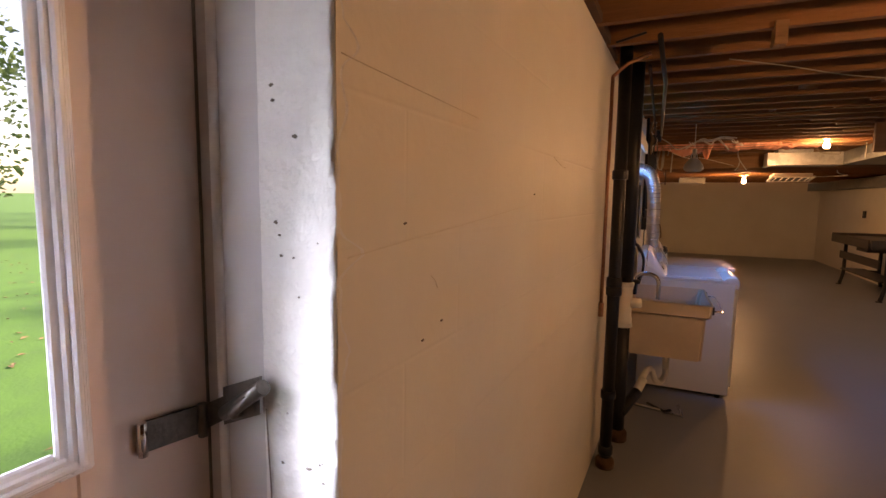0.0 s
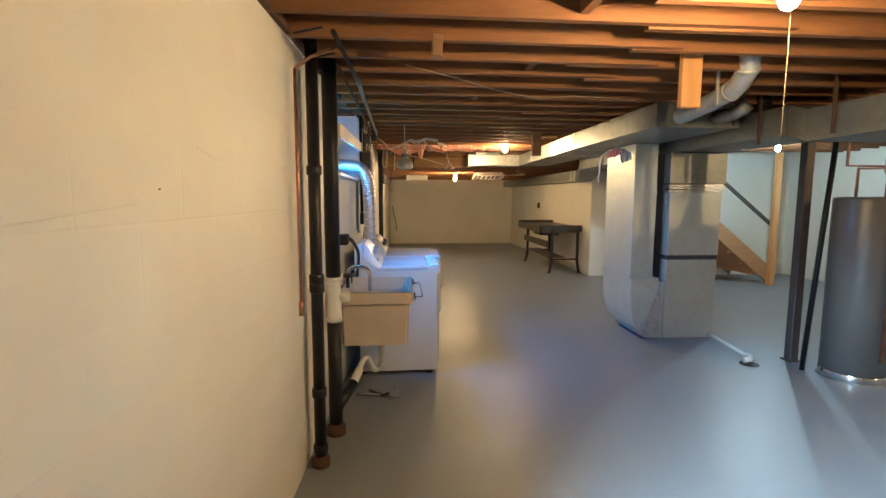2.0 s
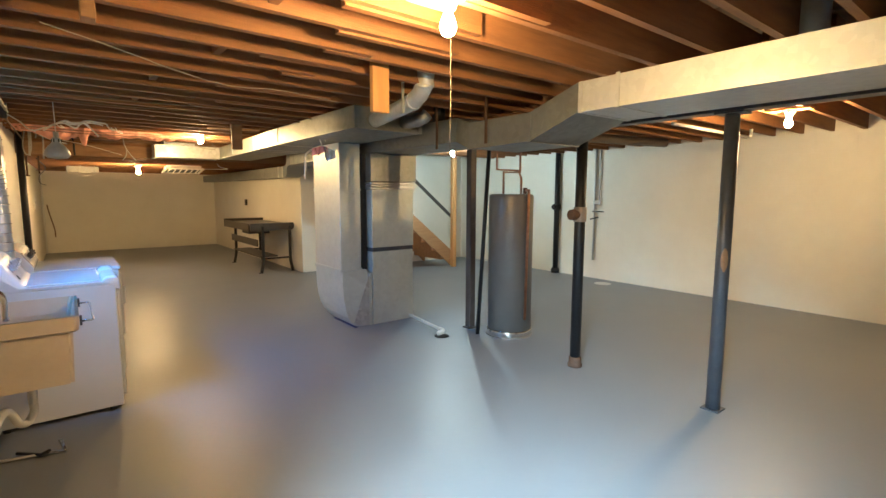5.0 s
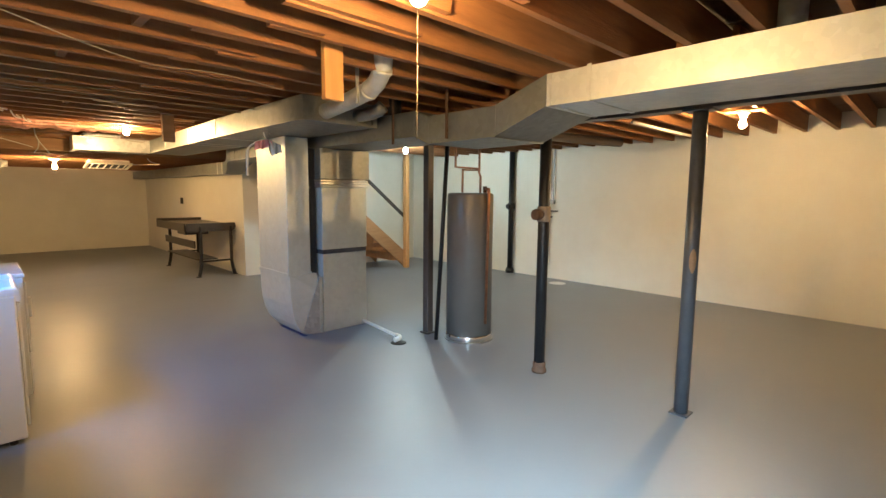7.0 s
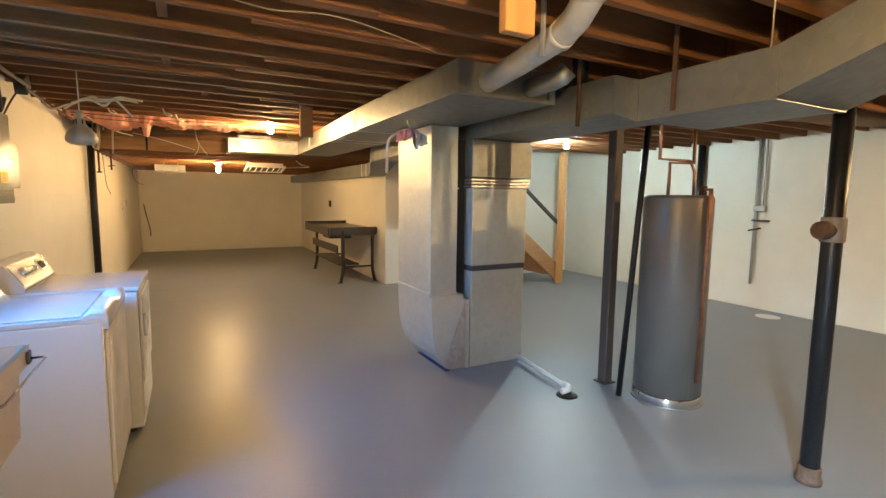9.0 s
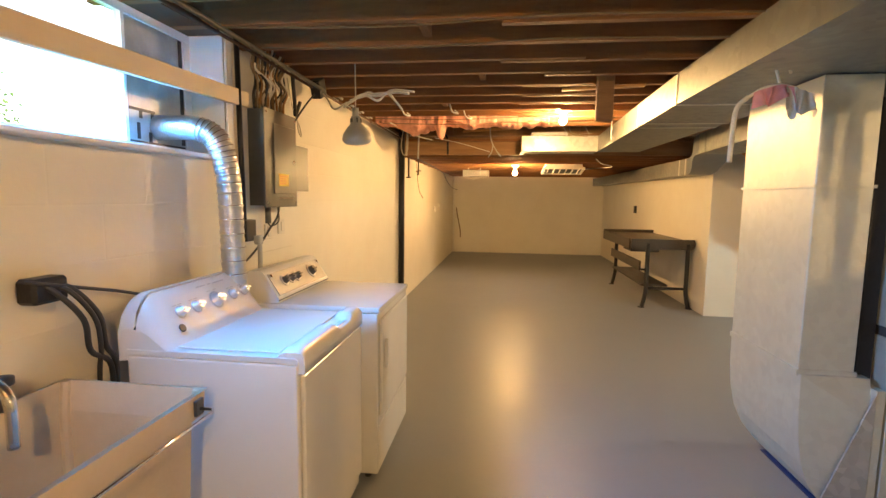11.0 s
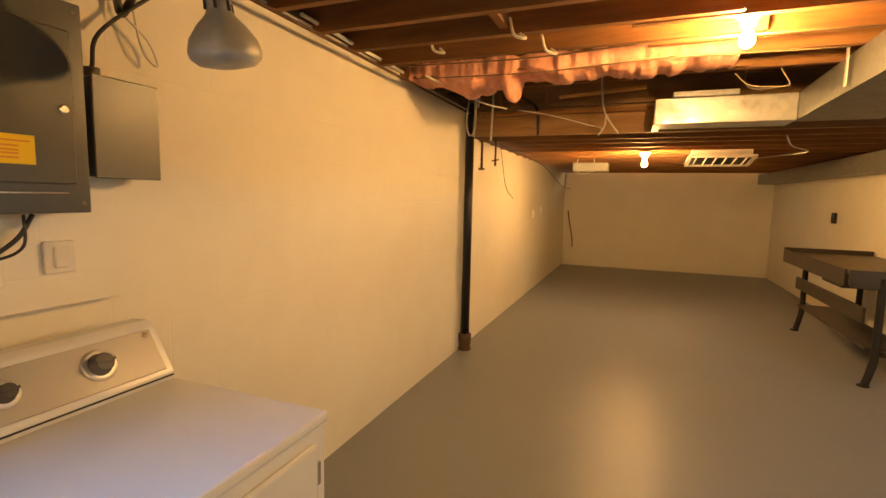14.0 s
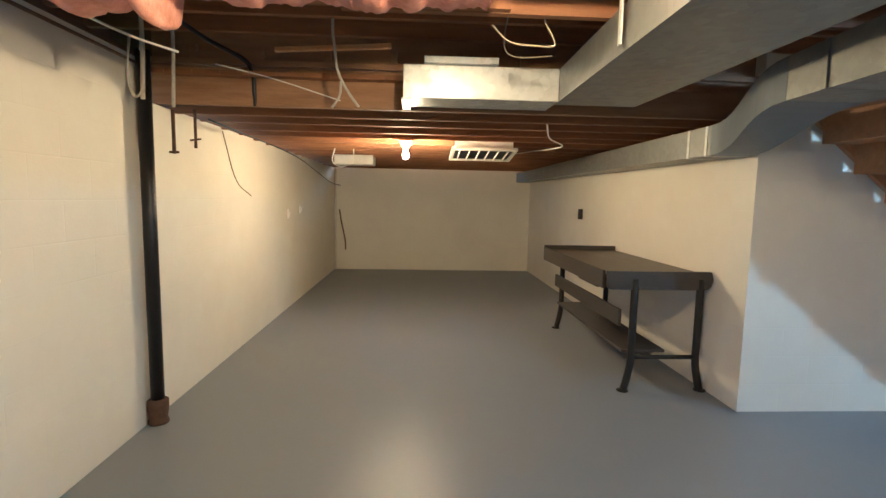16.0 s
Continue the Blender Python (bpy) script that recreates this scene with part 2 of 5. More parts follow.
def tube(bm, pts, r, seg=12, cap=True):
    """A round bar along a line of points; r is one radius or one for each point."""
    pts = [Vector(p) for p in pts]
    rs = r if isinstance(r, (list, tuple)) else [r] * len(pts)
    rings, side = [], None
    for i, p in enumerate(pts):
        d = (pts[min(i + 1, len(pts) - 1)] - pts[max(i - 1, 0)]).normalized()
        side = d.orthogonal().normalized() if side is None else (side - d * side.dot(d)).normalized()
        up = d.cross(side)
        rings.append([bm.verts.new(p + (side * math.cos(a) + up * math.sin(a)) * rs[i]) for a in (2 * math.pi * k / seg for k in range(seg))])
    for a, b in zip(rings, rings[1:]):
        for k in range(seg):
            bm.faces.new((a[k], a[(k + 1) % seg], b[(k + 1) % seg], b[k])).smooth = True
    if cap:
        bm.faces.new(rings[0][::-1])
        bm.faces.new(rings[-1])


def lathe(bm, prof, seg=20, axis="z", at=(0, 0, 0)):
    """A turned shape from (radius, height) pairs."""
    rings = []
    for r, h in prof:
        ring = []
        for k in range(seg):
            a = 2 * math.pi * k / seg
            c, s_ = r * math.cos(a), r * math.sin(a)
            v = {"z": (c, s_, h), "x": (h, c, s_), "y": (c, h, s_)}[axis]
            ring.append(bm.verts.new(Vector(v) + Vector(at)))
        rings.append(ring)
    for a, b in zip(rings, rings[1:]):
        for k in range(seg):
            bm.faces.new((a[k], a[(k + 1) % seg], b[(k + 1) % seg], b[k])).smooth = True
    bm.faces.new(rings[0][::-1])
    bm.faces.new(rings[-1])


def prism(bm, outline, lo, hi, axis="y"):
    """A flat outline pushed from lo to hi along one axis."""
    def place(u, v, w):
        return {"x": (w, u, v), "y": (u, w, v), "z": (u, v, w)}[axis]
    a = [bm.verts.new(place(u, v, lo)) for u, v in outline]
    b = [bm.verts.new(place(u, v, hi)) for u, v in outline]
    n = len(a)
    for k in range(n):
        bm.faces.new((a[k], a[(k + 1) % n], b[(k + 1) % n], b[k]))
    bm.faces.new(a[::-1])
    bm.faces.new(b)


def hexa(bm, a, b):
    """A solid between two four-cornered rings."""
    va, vb = [bm.verts.new(p) for p in a], [bm.verts.new(p) for p in b]
    for k in range(4):
        bm.faces.new((va[k], va[(k + 1) % 4], vb[(k + 1) % 4], vb[k]))
    bm.faces.new(va[::-1])
    bm.faces.new(vb)


def curve_pts(pts, n=8):
    """A smooth line through the points."""
    p = [Vector(q) for q in pts]
    p = [p[0] * 2 - p[1]] + p + [p[-1] * 2 - p[-2]]
    out = []
    for i in range(1, len(p) - 2):
        for k in range(n):
            t = k / n
            out.append(0.5 * ((2 * p[i]) + (p[i + 1] - p[i - 1]) * t + (2 * p[i - 1] - 5 * p[i] + 4 * p[i + 1] - p[i + 2]) * t * t + (3 * p[i] - p[i - 1] - 3 * p[i + 1] + p[i + 2]) * t ** 3))
    return out + [p[-2]]


def part(name, bm, material, parent=None, label=""):
    bmesh.ops.recalc_face_normals(bm, faces=bm.faces[:])
    me = bpy.data.meshes.new(name)
    bm.to_mesh(me)
    bm.free()
    me.materials.append(material)
    ob = new(name, me)
    if parent:
        ob.parent = parent
    return tagged(ob, label)


def thing(name, at, label, category, group="", kind=""):
    ob = new(name)
    ob.location = at
    return tagged(ob, label, category, group, kind)


def boxpart(name, dims, material, parent, bevel=0.0, label="", seg=1):
    bm = bmesh.new()
    box(bm, *dims, bevel, seg)
    return part(name, bm, material, parent, label)


def tubepart(name, pts, r, material, parent, seg=12, label=""):
    bm = bmesh.new()
    tube(bm, pts, r, seg)
    return part(name, bm, material, parent, label)


def single(name, bm, material, label, category, group="", kind=""):
    return tagged(part(name, bm, material), label, category, group, kind)


# ---- setting ----
XR, YF, YM, XA, ZJ, ZA = 7.9, 16.06, 9.47, 3.966, 2.235, 2.01
Y0 = -2.5


WALL_LINE = ((-9.0, -0.25), (1.0, -0.207), (3.0, -0.095), (4.05, -0.07), (5.4, -0.015), (9.47, 0.0), (16.4, 0.035))


def wx(y):
    """The long wall's face stands a little askew near the door."""
    for (ya, xa), (yb, xb) in zip(WALL_LINE, WALL_LINE[1:]):
        if y <= yb:
            return xa + (xb - xa) * (y - ya) / (yb - ya)
    return WALL_LINE[-1][1]


bm = bmesh.new()
box(bm, -0.45, XR + 0.3, Y0 - 0.3, YF + 0.3, -0.15, 0.0)
single("floor", bm, M_FLOOR, "grey painted concrete basement floor with a satin sheen", "floor", kind="structure")


def long_wall(bm, ya, yb, za, zb, depth=0.24):
    hexa(bm, [(wx(ya), ya, za), (wx(yb), yb, za), (wx(yb), yb, zb), (wx(ya), ya, zb)],
         [(wx(ya) - depth, ya, za), (wx(yb) - depth, yb, za), (wx(yb) - depth, yb, zb), (wx(ya) - depth, ya, zb)])


DOOR0, DOOR1 = 0.11, 1.05
WIN0, WIN1, SILL = 4.05, 5.40, 1.63
bm = bmesh.new()
long_wall(bm, Y0, DOOR0, 0, 2.24)
long_wall(bm, DOOR0, DOOR1, 2.08, 2.24)
long_wall(bm, DOOR1, WIN0, 0, 2.24)
long_wall(bm, WIN0, WIN1, 0, SILL)
long_wall(bm, WIN1, YM, 0, 2.27)
long_wall(bm, YM, YF + 0.24, 0, 2.03)
single("wall_west", bm, M_WALL_X, "cream painted concrete block wall with faint joints and stains", "wall", kind="structure")
bm = bmesh.new()
box(bm, 0, XA + 0.24, YF, YF + 0.24, 0, 2.06)
single("wall_north", bm, M_WALL_Y, "cream painted block end wall in dim light", "wall", kind="structure")
bm = bmesh.new()
box(bm, XA, XA + 0.24, YM + 0.24, YF, 0, 2.3)
single("wall_annex", bm, M_WALL_X, "cream painted wall behind the workbench", "wall", kind="structure")
bm = bmesh.new()
box(bm, XA, XR + 0.24, YM, YM + 0.24, 0, 2.63)
single("wall_stairs", bm, M_WALL_Y, "white painted block wall behind the stairs", "wall", kind="structure")
bm = bmesh.new()
box(bm, XR, XR + 0.24, Y0, YM, 0, 2.63)
single("wall_east", bm, M_WALL_X, "white painted block wall of the wide room", "wall", kind="structure")
bm = bmesh.new()
box(bm, -0.4, XR + 0.24, Y0 - 0.24, Y0, 0, 2.63)
single("wall_south", bm, M_WALL_Y, "plain cream painted block wall", "wall", kind="structure")

# joists run across, lapped over each other, under a board deck
PITCH = 0.31
bm = bmesh.new()
rnd = random.Random(3)
n = 0
y = 3.11 - PITCH * 18
while y < 8.5:
    dz = rnd.uniform(-0.006, 0.006)
    box(bm, -0.32, 2.0 + rnd.uniform(-0.25, 0.25), y - 0.02, y + 0.02, ZJ + dz, 2.44)
    box(bm, 1.55 + rnd.uniform(-0.2, 0.1), 4.15, y + 0.023, y + 0.063, ZJ - dz, 2.44)
    box(bm, 3.8, XR + 0.2, y - 0.02, y + 0.02, ZJ + 0.03 + dz, 2.46)
    if n % 3 == 1:
        bx = rnd.uniform(0.5, 1.3)
        box(bm, bx, bx + 0.04, y + 0.02, y + PITCH - 0.02, ZJ + 0.03, 2.43)
    y += PITCH
    n += 1
for k in range(3):
    box(bm, -0.32, XR + 0.2, 8.75 + 0.31 * k, 8.79 + 0.31 * k, 2.43, 2.598)
box(bm, -0.32, XR + 0.2, 8.465, 8.505, 2.44, 2.598)
single("ceiling", bm, M_JOIST, "exposed brown wooden floor joists", "ceiling", kind="structure")
bm = bmesh.new()
for k in range(50):
    xa = -0.32 + k * 0.17
    box(bm, xa, xa + 0.166, Y0, 8.46, 2.465 + rnd.uniform(0, 0.004), 2.49)
    box(bm, xa, xa + 0.166, 8.462, YM + 0.14, 2.60 + rnd.uniform(0, 0.004), 2.63)
single("ceiling_deck", bm, M_DECK, "dark boards of the floor above, over the joists", "ceiling", kind="structure")
bm = bmesh.new()
y = YM + 0.36
while y < YF:
    box(bm, -0.22, XA + 0.2, y - 0.02, y + 0.02, ZA + rnd.uniform(0, 0.012), 2.2)
    y += 0.4
for k in range(26):
    xa = -0.22 + k * 0.17
    box(bm, xa, xa + 0.166, YM, YF + 0.2, 2.2 + rnd.uniform(0, 0.004), 2.23)
single("ceiling_annex", bm, M_JOIST, "lower exposed joists over the far end of the basement", "ceiling", kind="structure")
bm = bmesh.new()
box(bm, 0.0, XA, YM + 0.08, YM + 0.125, 2.03, 2.27)
box(bm, 0.0, XA, YM + 0.05, YM + 0.20, 2.275, 2.31)
box(bm, 0.0, XA, YM + 0.10, YM + 0.14, 2.315, 2.598)
for k in range(9):
    box(bm, 0.25 + k * 0.42, 0.29 + k * 0.42, YM + 0.06, YM + 0.098, 2.312, 2.40)
single("header_beam", bm, M_BEAMWOOD, "rough brown wooden header beam where the ceiling drops", "beam", kind="structure")
bm = bmesh.new()
long_wall(bm, Y0, WIN0, 2.243, 2.28, 0.2)
long_wall(bm, WIN0 - 0.0, WIN1, 2.245, 2.28, 0.27)
long_wall(bm, WIN1, YM, 2.273, 2.30, 0.2)
box(bm, -0.32, -0.28, Y0, YM + 0.3, 2.27, 2.62)
box(bm, -0.279, 0.0, YM + 0.15, YM + 0.19, 2.035, 2.62)
single("sill_plate", bm, M_DECK, "dark wooden sill plate on top of the block wall", "beam", kind="structure")

# steel beam on posts
bm = bmesh.new()
box(bm, 3.905, 4.025, Y0, 7.6, 2.035, 2.045)
box(bm, 3.96, 3.97, Y0, 7.6, 2.045, 2.205)
box(bm, 3.905, 4.025, Y0, 7.6, 2.205, 2.232)
single("steel_beam", bm, M_STEELPOST, "dark painted steel beam resting on the posts", "beam", kind="structure")


def post(x, y, r, material, label, square=False):
    t = thing("steel_post", (x, y, 0), label, "post", "posts under the steel beam")
    bm = bmesh.new()
    if square:
        box(bm, -r, r, -r, r, 0.012, 2.02, 0.006)
    else:
        tube(bm, [(0, 0, 0.012), (0, 0, 2.02)], r, 18)
    part("shaft", bm, material, t)
    boxpart("base_plate", (-0.06, 0.06, -0.06, 0.06, 0.0, 0.012), material, t, 0.002)
    boxpart("cap_plate", (-0.07, 0.07, -0.09, 0.09, 2.021, 2.033), material, t, 0.002)
    return t


post(3.965, 2.085, 0.045, M_STEELPOST, "round steel post painted dark blue-grey with rust spots")
post(3.99, 4.69, 0.04, M_RUSTPOST, "square steel post with worn brown paint", True)


# ---- lamps ----
def bulb(x, y, ztop, material, label, cord=0.0):
    t = thing("ceiling_bulb", (x, y, ztop), label, "light bulb", "bare bulbs in the ceiling")
    bm = bmesh.new()
    lathe(bm, [(0.055, 0.0), (0.055, -0.012), (0.038, -0.022), (0.028, -0.05), (0.022, -0.052)], 20)
    part("lampholder", bm, M_PORCELAIN, t, "white porcelain lampholder")
    bm = bmesh.new()
    lathe(bm, [(0.013, -0.053), (0.014, -0.065), (0.022, -0.082), (0.030, -0.105), (0.030, -0.12), (0.022, -0.138), (0.008, -0.147)], 20)
    part("bulb", bm, material, t, "glowing bulb")
    if cord:
        tubepart("pull_cord", [(0.035, 0.0, -0.03), (0.035, 0.0, -cord)], 0.0017, M_CORD, t, 6)
    return t


bulb(1.64, 2.17, 2.22, M_BULBWARM, "bare warm bulb in a porcelain holder on a pine board")
bulb(1.91, 7.60, 2.275, M_BULBWARM, "bare warm bulb in a porcelain holder near the duct")
bulb(1.57, 11.08, 1.985, M_BULBBRIGHT, "bare warm bulb under the low joists")
bulb(5.69, 2.29, 2.25, M_BULBBRIGHT, "bare warm bulb in the wide room")
bulb(5.78, 7.22, 2.30, M_BULBCOOL, "bare cool white bulb near the stairs", 0.25)
for x, y, zb, hx, hy_ in ((1.64, 2.17, 2.222, 0.09, 0.15), (5.69, 2.29, 2.252, 0.07, 0.17), (5.78, 7.22, 2.302, 0.07, 0.17), (1.57, 11.08, 1.987, 0.06, 0.22)):
    bm = bmesh.new()
    box(bm, x - hx, x + hx, y - hy_, y + hy_, zb, zb + 0.018, 0.002)
    single("mounting_board", bm, M_PINE, "pine board nailed under the joists for a lampholder", "board", "lamp boards")

bm = bmesh.new()
tube(bm, [(1.884, 2.457, 2.27), (1.886, 2.457, 2.0), (1.884, 2.458, 1.70)], 0.0015, 6)
single("pull_cord", bm, M_CORD, "thin dull pull cord hanging from a joist", "cord")

# ---- ducts ----
t = thing("main_duct", (2.43, 4.41, 2.04), "long galvanised sheet metal duct with a branch, hung under the joists", "duct")


def dpart(name, build, material, parent, label=""):
    bm = bmesh.new()
    build(bm)
    bm.transform(Matrix.Translation(-parent.matrix_basis.translation))
    return part(name, bm, material, parent, label)


def seams(bm, x0, x1, z0, z1, ys):
    for y in ys:
        box(bm, x0 - 0.005, x1 + 0.005, y - 0.014, y + 0.014, z0 - 0.005, z0 - 0.001)
        box(bm, x0 - 0.005, x0 - 0.001, y - 0.014, y + 0.014, z0, z1)
        box(bm, x1 + 0.001, x1 + 0.005, y - 0.014, y + 0.014, z0, z1)


def trunk_body(bm):
    hexa(bm, [(2.43, 4.41, 2.045), (3.11, 4.41, 2.045), (3.11, 4.41, 2.23), (2.43, 4.41, 2.23)],
         [(2.43, 6.25, 2.045), (3.11, 6.25, 2.045), (3.11, 6.25, 2.23), (2.43, 6.25, 2.23)])
    hexa(bm, [(2.43, 6.252, 2.045), (3.05, 6.252, 2.045), (3.05, 6.252, 2.23), (2.43, 6.252, 2.23)],
         [(2.52, 9.30, 2.045), (3.02, 9.30, 2.045), (3.02, 9.30, 2.23), (2.52, 9.30, 2.23)])


dpart("body", trunk_body, M_GALV_OLD_SHADED, t)
dpart("seam", lambda bm: seams(bm, 2.43, 3.06, 2.045, 2.225, [6.25]), M_GALV, t)
dpart("seam", lambda bm: seams(bm, 2.455, 3.05, 2.045, 2.225, [7.0]), M_GALV, t)
dpart("seam", lambda bm: seams(bm, 2.46, 3.05, 2.045, 2.225, [7.22]), M_GALV, t)
dpart("end_flange", lambda bm: (box(bm, 2.425, 2.47, 4.39, 4.406, 2.04, 2.22), box(bm, 3.07, 3.115, 4.39, 4.406, 2.04, 2.22), box(bm, 2.471, 3.069, 4.39, 4.406, 2.04, 2.06)), M_GALV_OLD_SHADED, t)
dpart("branch", lambda bm: (box(bm, 1.60, 2.515, 9.19, 9.48, 2.04, 2.23, 0.004), box(bm, 1.72, 2.15, 9.16, 9.46, 2.231, 2.272, 0.003)), M_GALV_NEW, t, "bright spangled galvanised branch box")
dpart("branch_lip", lambda bm: box(bm, 1.59, 1.64, 9.185, 9.51, 2.028, 2.039), M_GALV, t)
dpart("strap", lambda bm: box(bm, 2.455, 2.462, 8.188, 8.212, 2.06, 2.40), M_GALV, t)

t = thing("stepped_duct", (3.2, 3.13, 1.89), "galvanised duct that steps up under the joists beside the steel beam", "duct")


def ring(x0, x1, y, z0, z1):
    return [(x0, y, z0), (x1, y, z0), (x1, y, z1), (x0, y, z1)]


# bodies take the shade-darkened sheet; the lit run keeps the lighter one
dpart("body", lambda bm: hexa(bm, ring(3.2, 3.78, 3.83, 1.875, 2.09), ring(3.2, 3.78, 3.162, 1.88, 2.09)), M_GALV_OLD_SHADED, t)
dpart("step_joint", lambda bm: hexa(bm, ring(3.2, 3.76, 4.0, 1.945, 2.15), ring(3.2, 3.78, 3.832, 1.875, 2.09)), M_GALV_OLD_SHADED, t)
dpart("body", lambda bm: hexa(bm, ring(3.2, 3.76, 6.1, 1.95, 2.155), ring(3.2, 3.76, 4.002, 1.945, 2.15)), M_GALV_OLD_SHADED, t)
dpart("body", lambda bm: hexa(bm, ring(3.45, 3.85, 8.6, 1.96, 2.17), ring(3.2, 3.76, 6.102, 1.95, 2.155)), M_GALV_OLD_SHADED, t)
dpart("seam", lambda bm: seams(bm, 3.42, 3.84, 1.962, 2.168, [8.35]), M_GALV_OLD_SHADED, t)
dpart("offset", lambda bm: hexa(bm, ring(3.2, 3.78, 3.16, 1.88, 2.09), ring(3.2, 3.78, 2.742, 2.035, 2.23)), M_GALV_OLD_SHADED, t)
dpart("run", lambda bm: hexa(bm, ring(3.2, 3.78, 2.74, 2.035, 2.23), ring(3.2, 3.78, Y0 + 0.01, 2.035, 2.23)), M_GALV, t)
dpart("seam", lambda bm: seams(bm, 3.2, 3.78, 1.88, 2.09, [3.16]), M_GALV_OLD_SHADED, t)
dpart("seam", lambda bm: seams(bm, 3.2, 3.78, 2.035, 2.23, [2.72]), M_GALV, t)
dpart("seam", lambda bm: seams(bm, 3.2, 3.78, 2.035, 2.24, [2.45]), M_GALV, t)
for y in (4.26, 3.61):
    dpart("strap", lambda bm: box(bm, 3.18, 3.19, y - 0.012, y + 0.012, 1.9, 2.3), M_RUST, t)


def s_bend(bm):
    # one skin lofted through eleven square rings
    rings = []
    for k in range(11):
        u = k / 10
        s_ = u * u * (3 - 2 * u)
        rings.append([bm.verts.new(p) for p in ring(3.45 + 0.23 * s_, 3.85 + 0.105 * s_, 8.602 + 0.948 * u, 1.96 - 0.17 * s_, 2.17 - 0.18 * s_)])
    for a, b in zip(rings, rings[1:]):
        for k in range(4):
            bm.faces.new((a[k], a[(k + 1) % 4], b[(k + 1) % 4], b[k]))
    bm.faces.new(rings[0][::-1])
    bm.faces.new(rings[-1])


dpart("elbow", s_bend, M_SHADED_BLUE, t, "curved offset piece coloured blue-grey for shade and a cool reflection")
dpart("annex_run", lambda bm: hexa(bm, ring(3.68, 3.955, 9.552, 1.79, 1.99), ring(3.68, 3.955, 16.05, 1.81, 1.99)), M_GALV_OLD_SHADED, t)
dpart("seam", lambda bm: seams(bm, 3.68, 3.955, 1.79, 1.99, [9.6]), M_GALV, t)
dpart("seam", lambda bm: seams(bm, 3.68, 3.955, 1.79, 1.99, [9.82]), M_GALV, t)

t = thing("return_drop", (2.82, 5.5, 0), "flat galvanised duct dropping from the trunk to a floor boot", "duct")


def boot(bm):
    # one skin that narrows in a curve toward the floor
    rings = []
    for x0, y0_, y1_, z in ((2.82, 5.47, 6.18, 0.64), (2.822, 5.465, 6.175, 0.45), (2.83, 5.46, 6.165, 0.32), (2.848, 5.455, 6.14, 0.2), (2.88, 5.455, 6.1, 0.11), (2.925, 5.46, 6.03, 0.045), (2.97, 5.465, 5.95, 0.0)):
        rings.append([bm.verts.new(p) for p in ((x0, y0_, z), (3.12, 5.43 if z < 0.5 else 5.47, z), (3.12, y1_, z), (x0, y1_, z))])
    for a, b in zip(rings, rings[1:]):
        for k in range(4):
            bm.faces.new((a[k], a[(k + 1) % 4], b[(k + 1) % 4], b[k]))
    bm.faces.new(rings[0][::-1])
    bm.faces.new(rings[-1])


dpart("filler", lambda bm: box(bm, 3.121, 3.156, 5.42, 6.0, 0.0, 0.6), M_GALV_DROP, t)
dpart("drop", lambda bm: box(bm, 2.82, 3.07, 5.5, 6.18, 0.645, 2.04, 0.004), M_GALV_DROP, t)
dpart("boot", boot, M_GALV_DROP, t, "dented sheet metal boot curving into the floor")
dpart("gusset", lambda bm: prism(bm, [(2.93, 0.06), (3.118, 0.58), (3.118, 0.012), (2.99, 0.012)], 5.418, 5.427, "y"), M_GALV_NEW, t, "bright triangular corner plate")
dpart("seam", lambda bm: (box(bm, 2.81, 3.075, 5.49, 5.498, 0.63, 0.66), box(bm, 2.81, 2.818, 5.5, 6.18, 0.63, 0.66)), M_GALV_DROP, t)
dpart("seam", lambda bm: (box(bm, 2.81, 3.075, 5.488, 5.497, 1.53, 1.545), box(bm, 2.81, 2.818, 5.5, 6.18, 1.53, 1.545)), M_GALV_DROP, t)
t.location += Vector((0.012, 0.03, 0))
t = thing("supply_drop", (3.17, 5.42, 0), "wide galvanised duct standing on the floor with a banded collar", "duct")
dpart("lower_body", lambda bm: box(bm, 3.17, 3.72, 5.42, 6.0, 0.0, 0.84, 0.004), M_GALV_DROP, t)
dpart("middle_body", lambda bm: box(bm, 3.17, 3.73, 5.42, 6.0, 0.886, 1.54, 0.004), M_GALV_DROP, t)
dpart("upper_body", lambda bm: box(bm, 3.15, 3.76, 5.40, 6.02, 1.63, 1.942, 0.004), M_GALV_OLD_SHADED, t)
# the open gap's shade is a solid band in a dark colour
dpart("gap_shade_band", lambda bm: box(bm, 3.175, 3.725, 5.426, 5.995, 0.84, 0.885), M_STEELPOST, t, "dark solid band painting the shade of an open gap")
for z in (1.545, 1.573, 1.601):
    dpart("collar_band", lambda bm: box(bm, 3.145, 3.745, 5.40, 6.02, z, z + 0.02, 0.005), M_FOIL, t, "shiny drive cleat band")
# solid black box stands in for the shade between the two ducts
dpart("gap_shade_fill", lambda bm: box(bm, 3.085, 3.155, 5.52, 6.0, 0.605, 1.94), M_IRON, t, "black box painting the shade in the gap between the ducts")
t.location += Vector((0.012, 0.03, 0))
bm = bmesh.new()
box(bm, 2.945, 2.985, 5.45, 6.0, 0.001, 0.006)
single("blue_tape", bm, M_TAPE, "strip of blue masking tape on the floor along the duct", "tape")

# round pipes out of the trunk's end
t = thing("round_duct", (2.55, 4.3, 2.13), "round galvanised duct with an elbow up between the joists", "duct")
p = [(2.62, 4.39, 2.12), (2.58, 4.0, 2.145), (2.53, 3.68, 2.165), (2.50, 3.56, 2.19), (2.47, 3.46, 2.24), (2.45, 3.42, 2.32), (2.45, 3.42, 2.45)]
dpart("pipe", lambda bm: tube(bm, p, 0.060, 22), M_GALV, t)
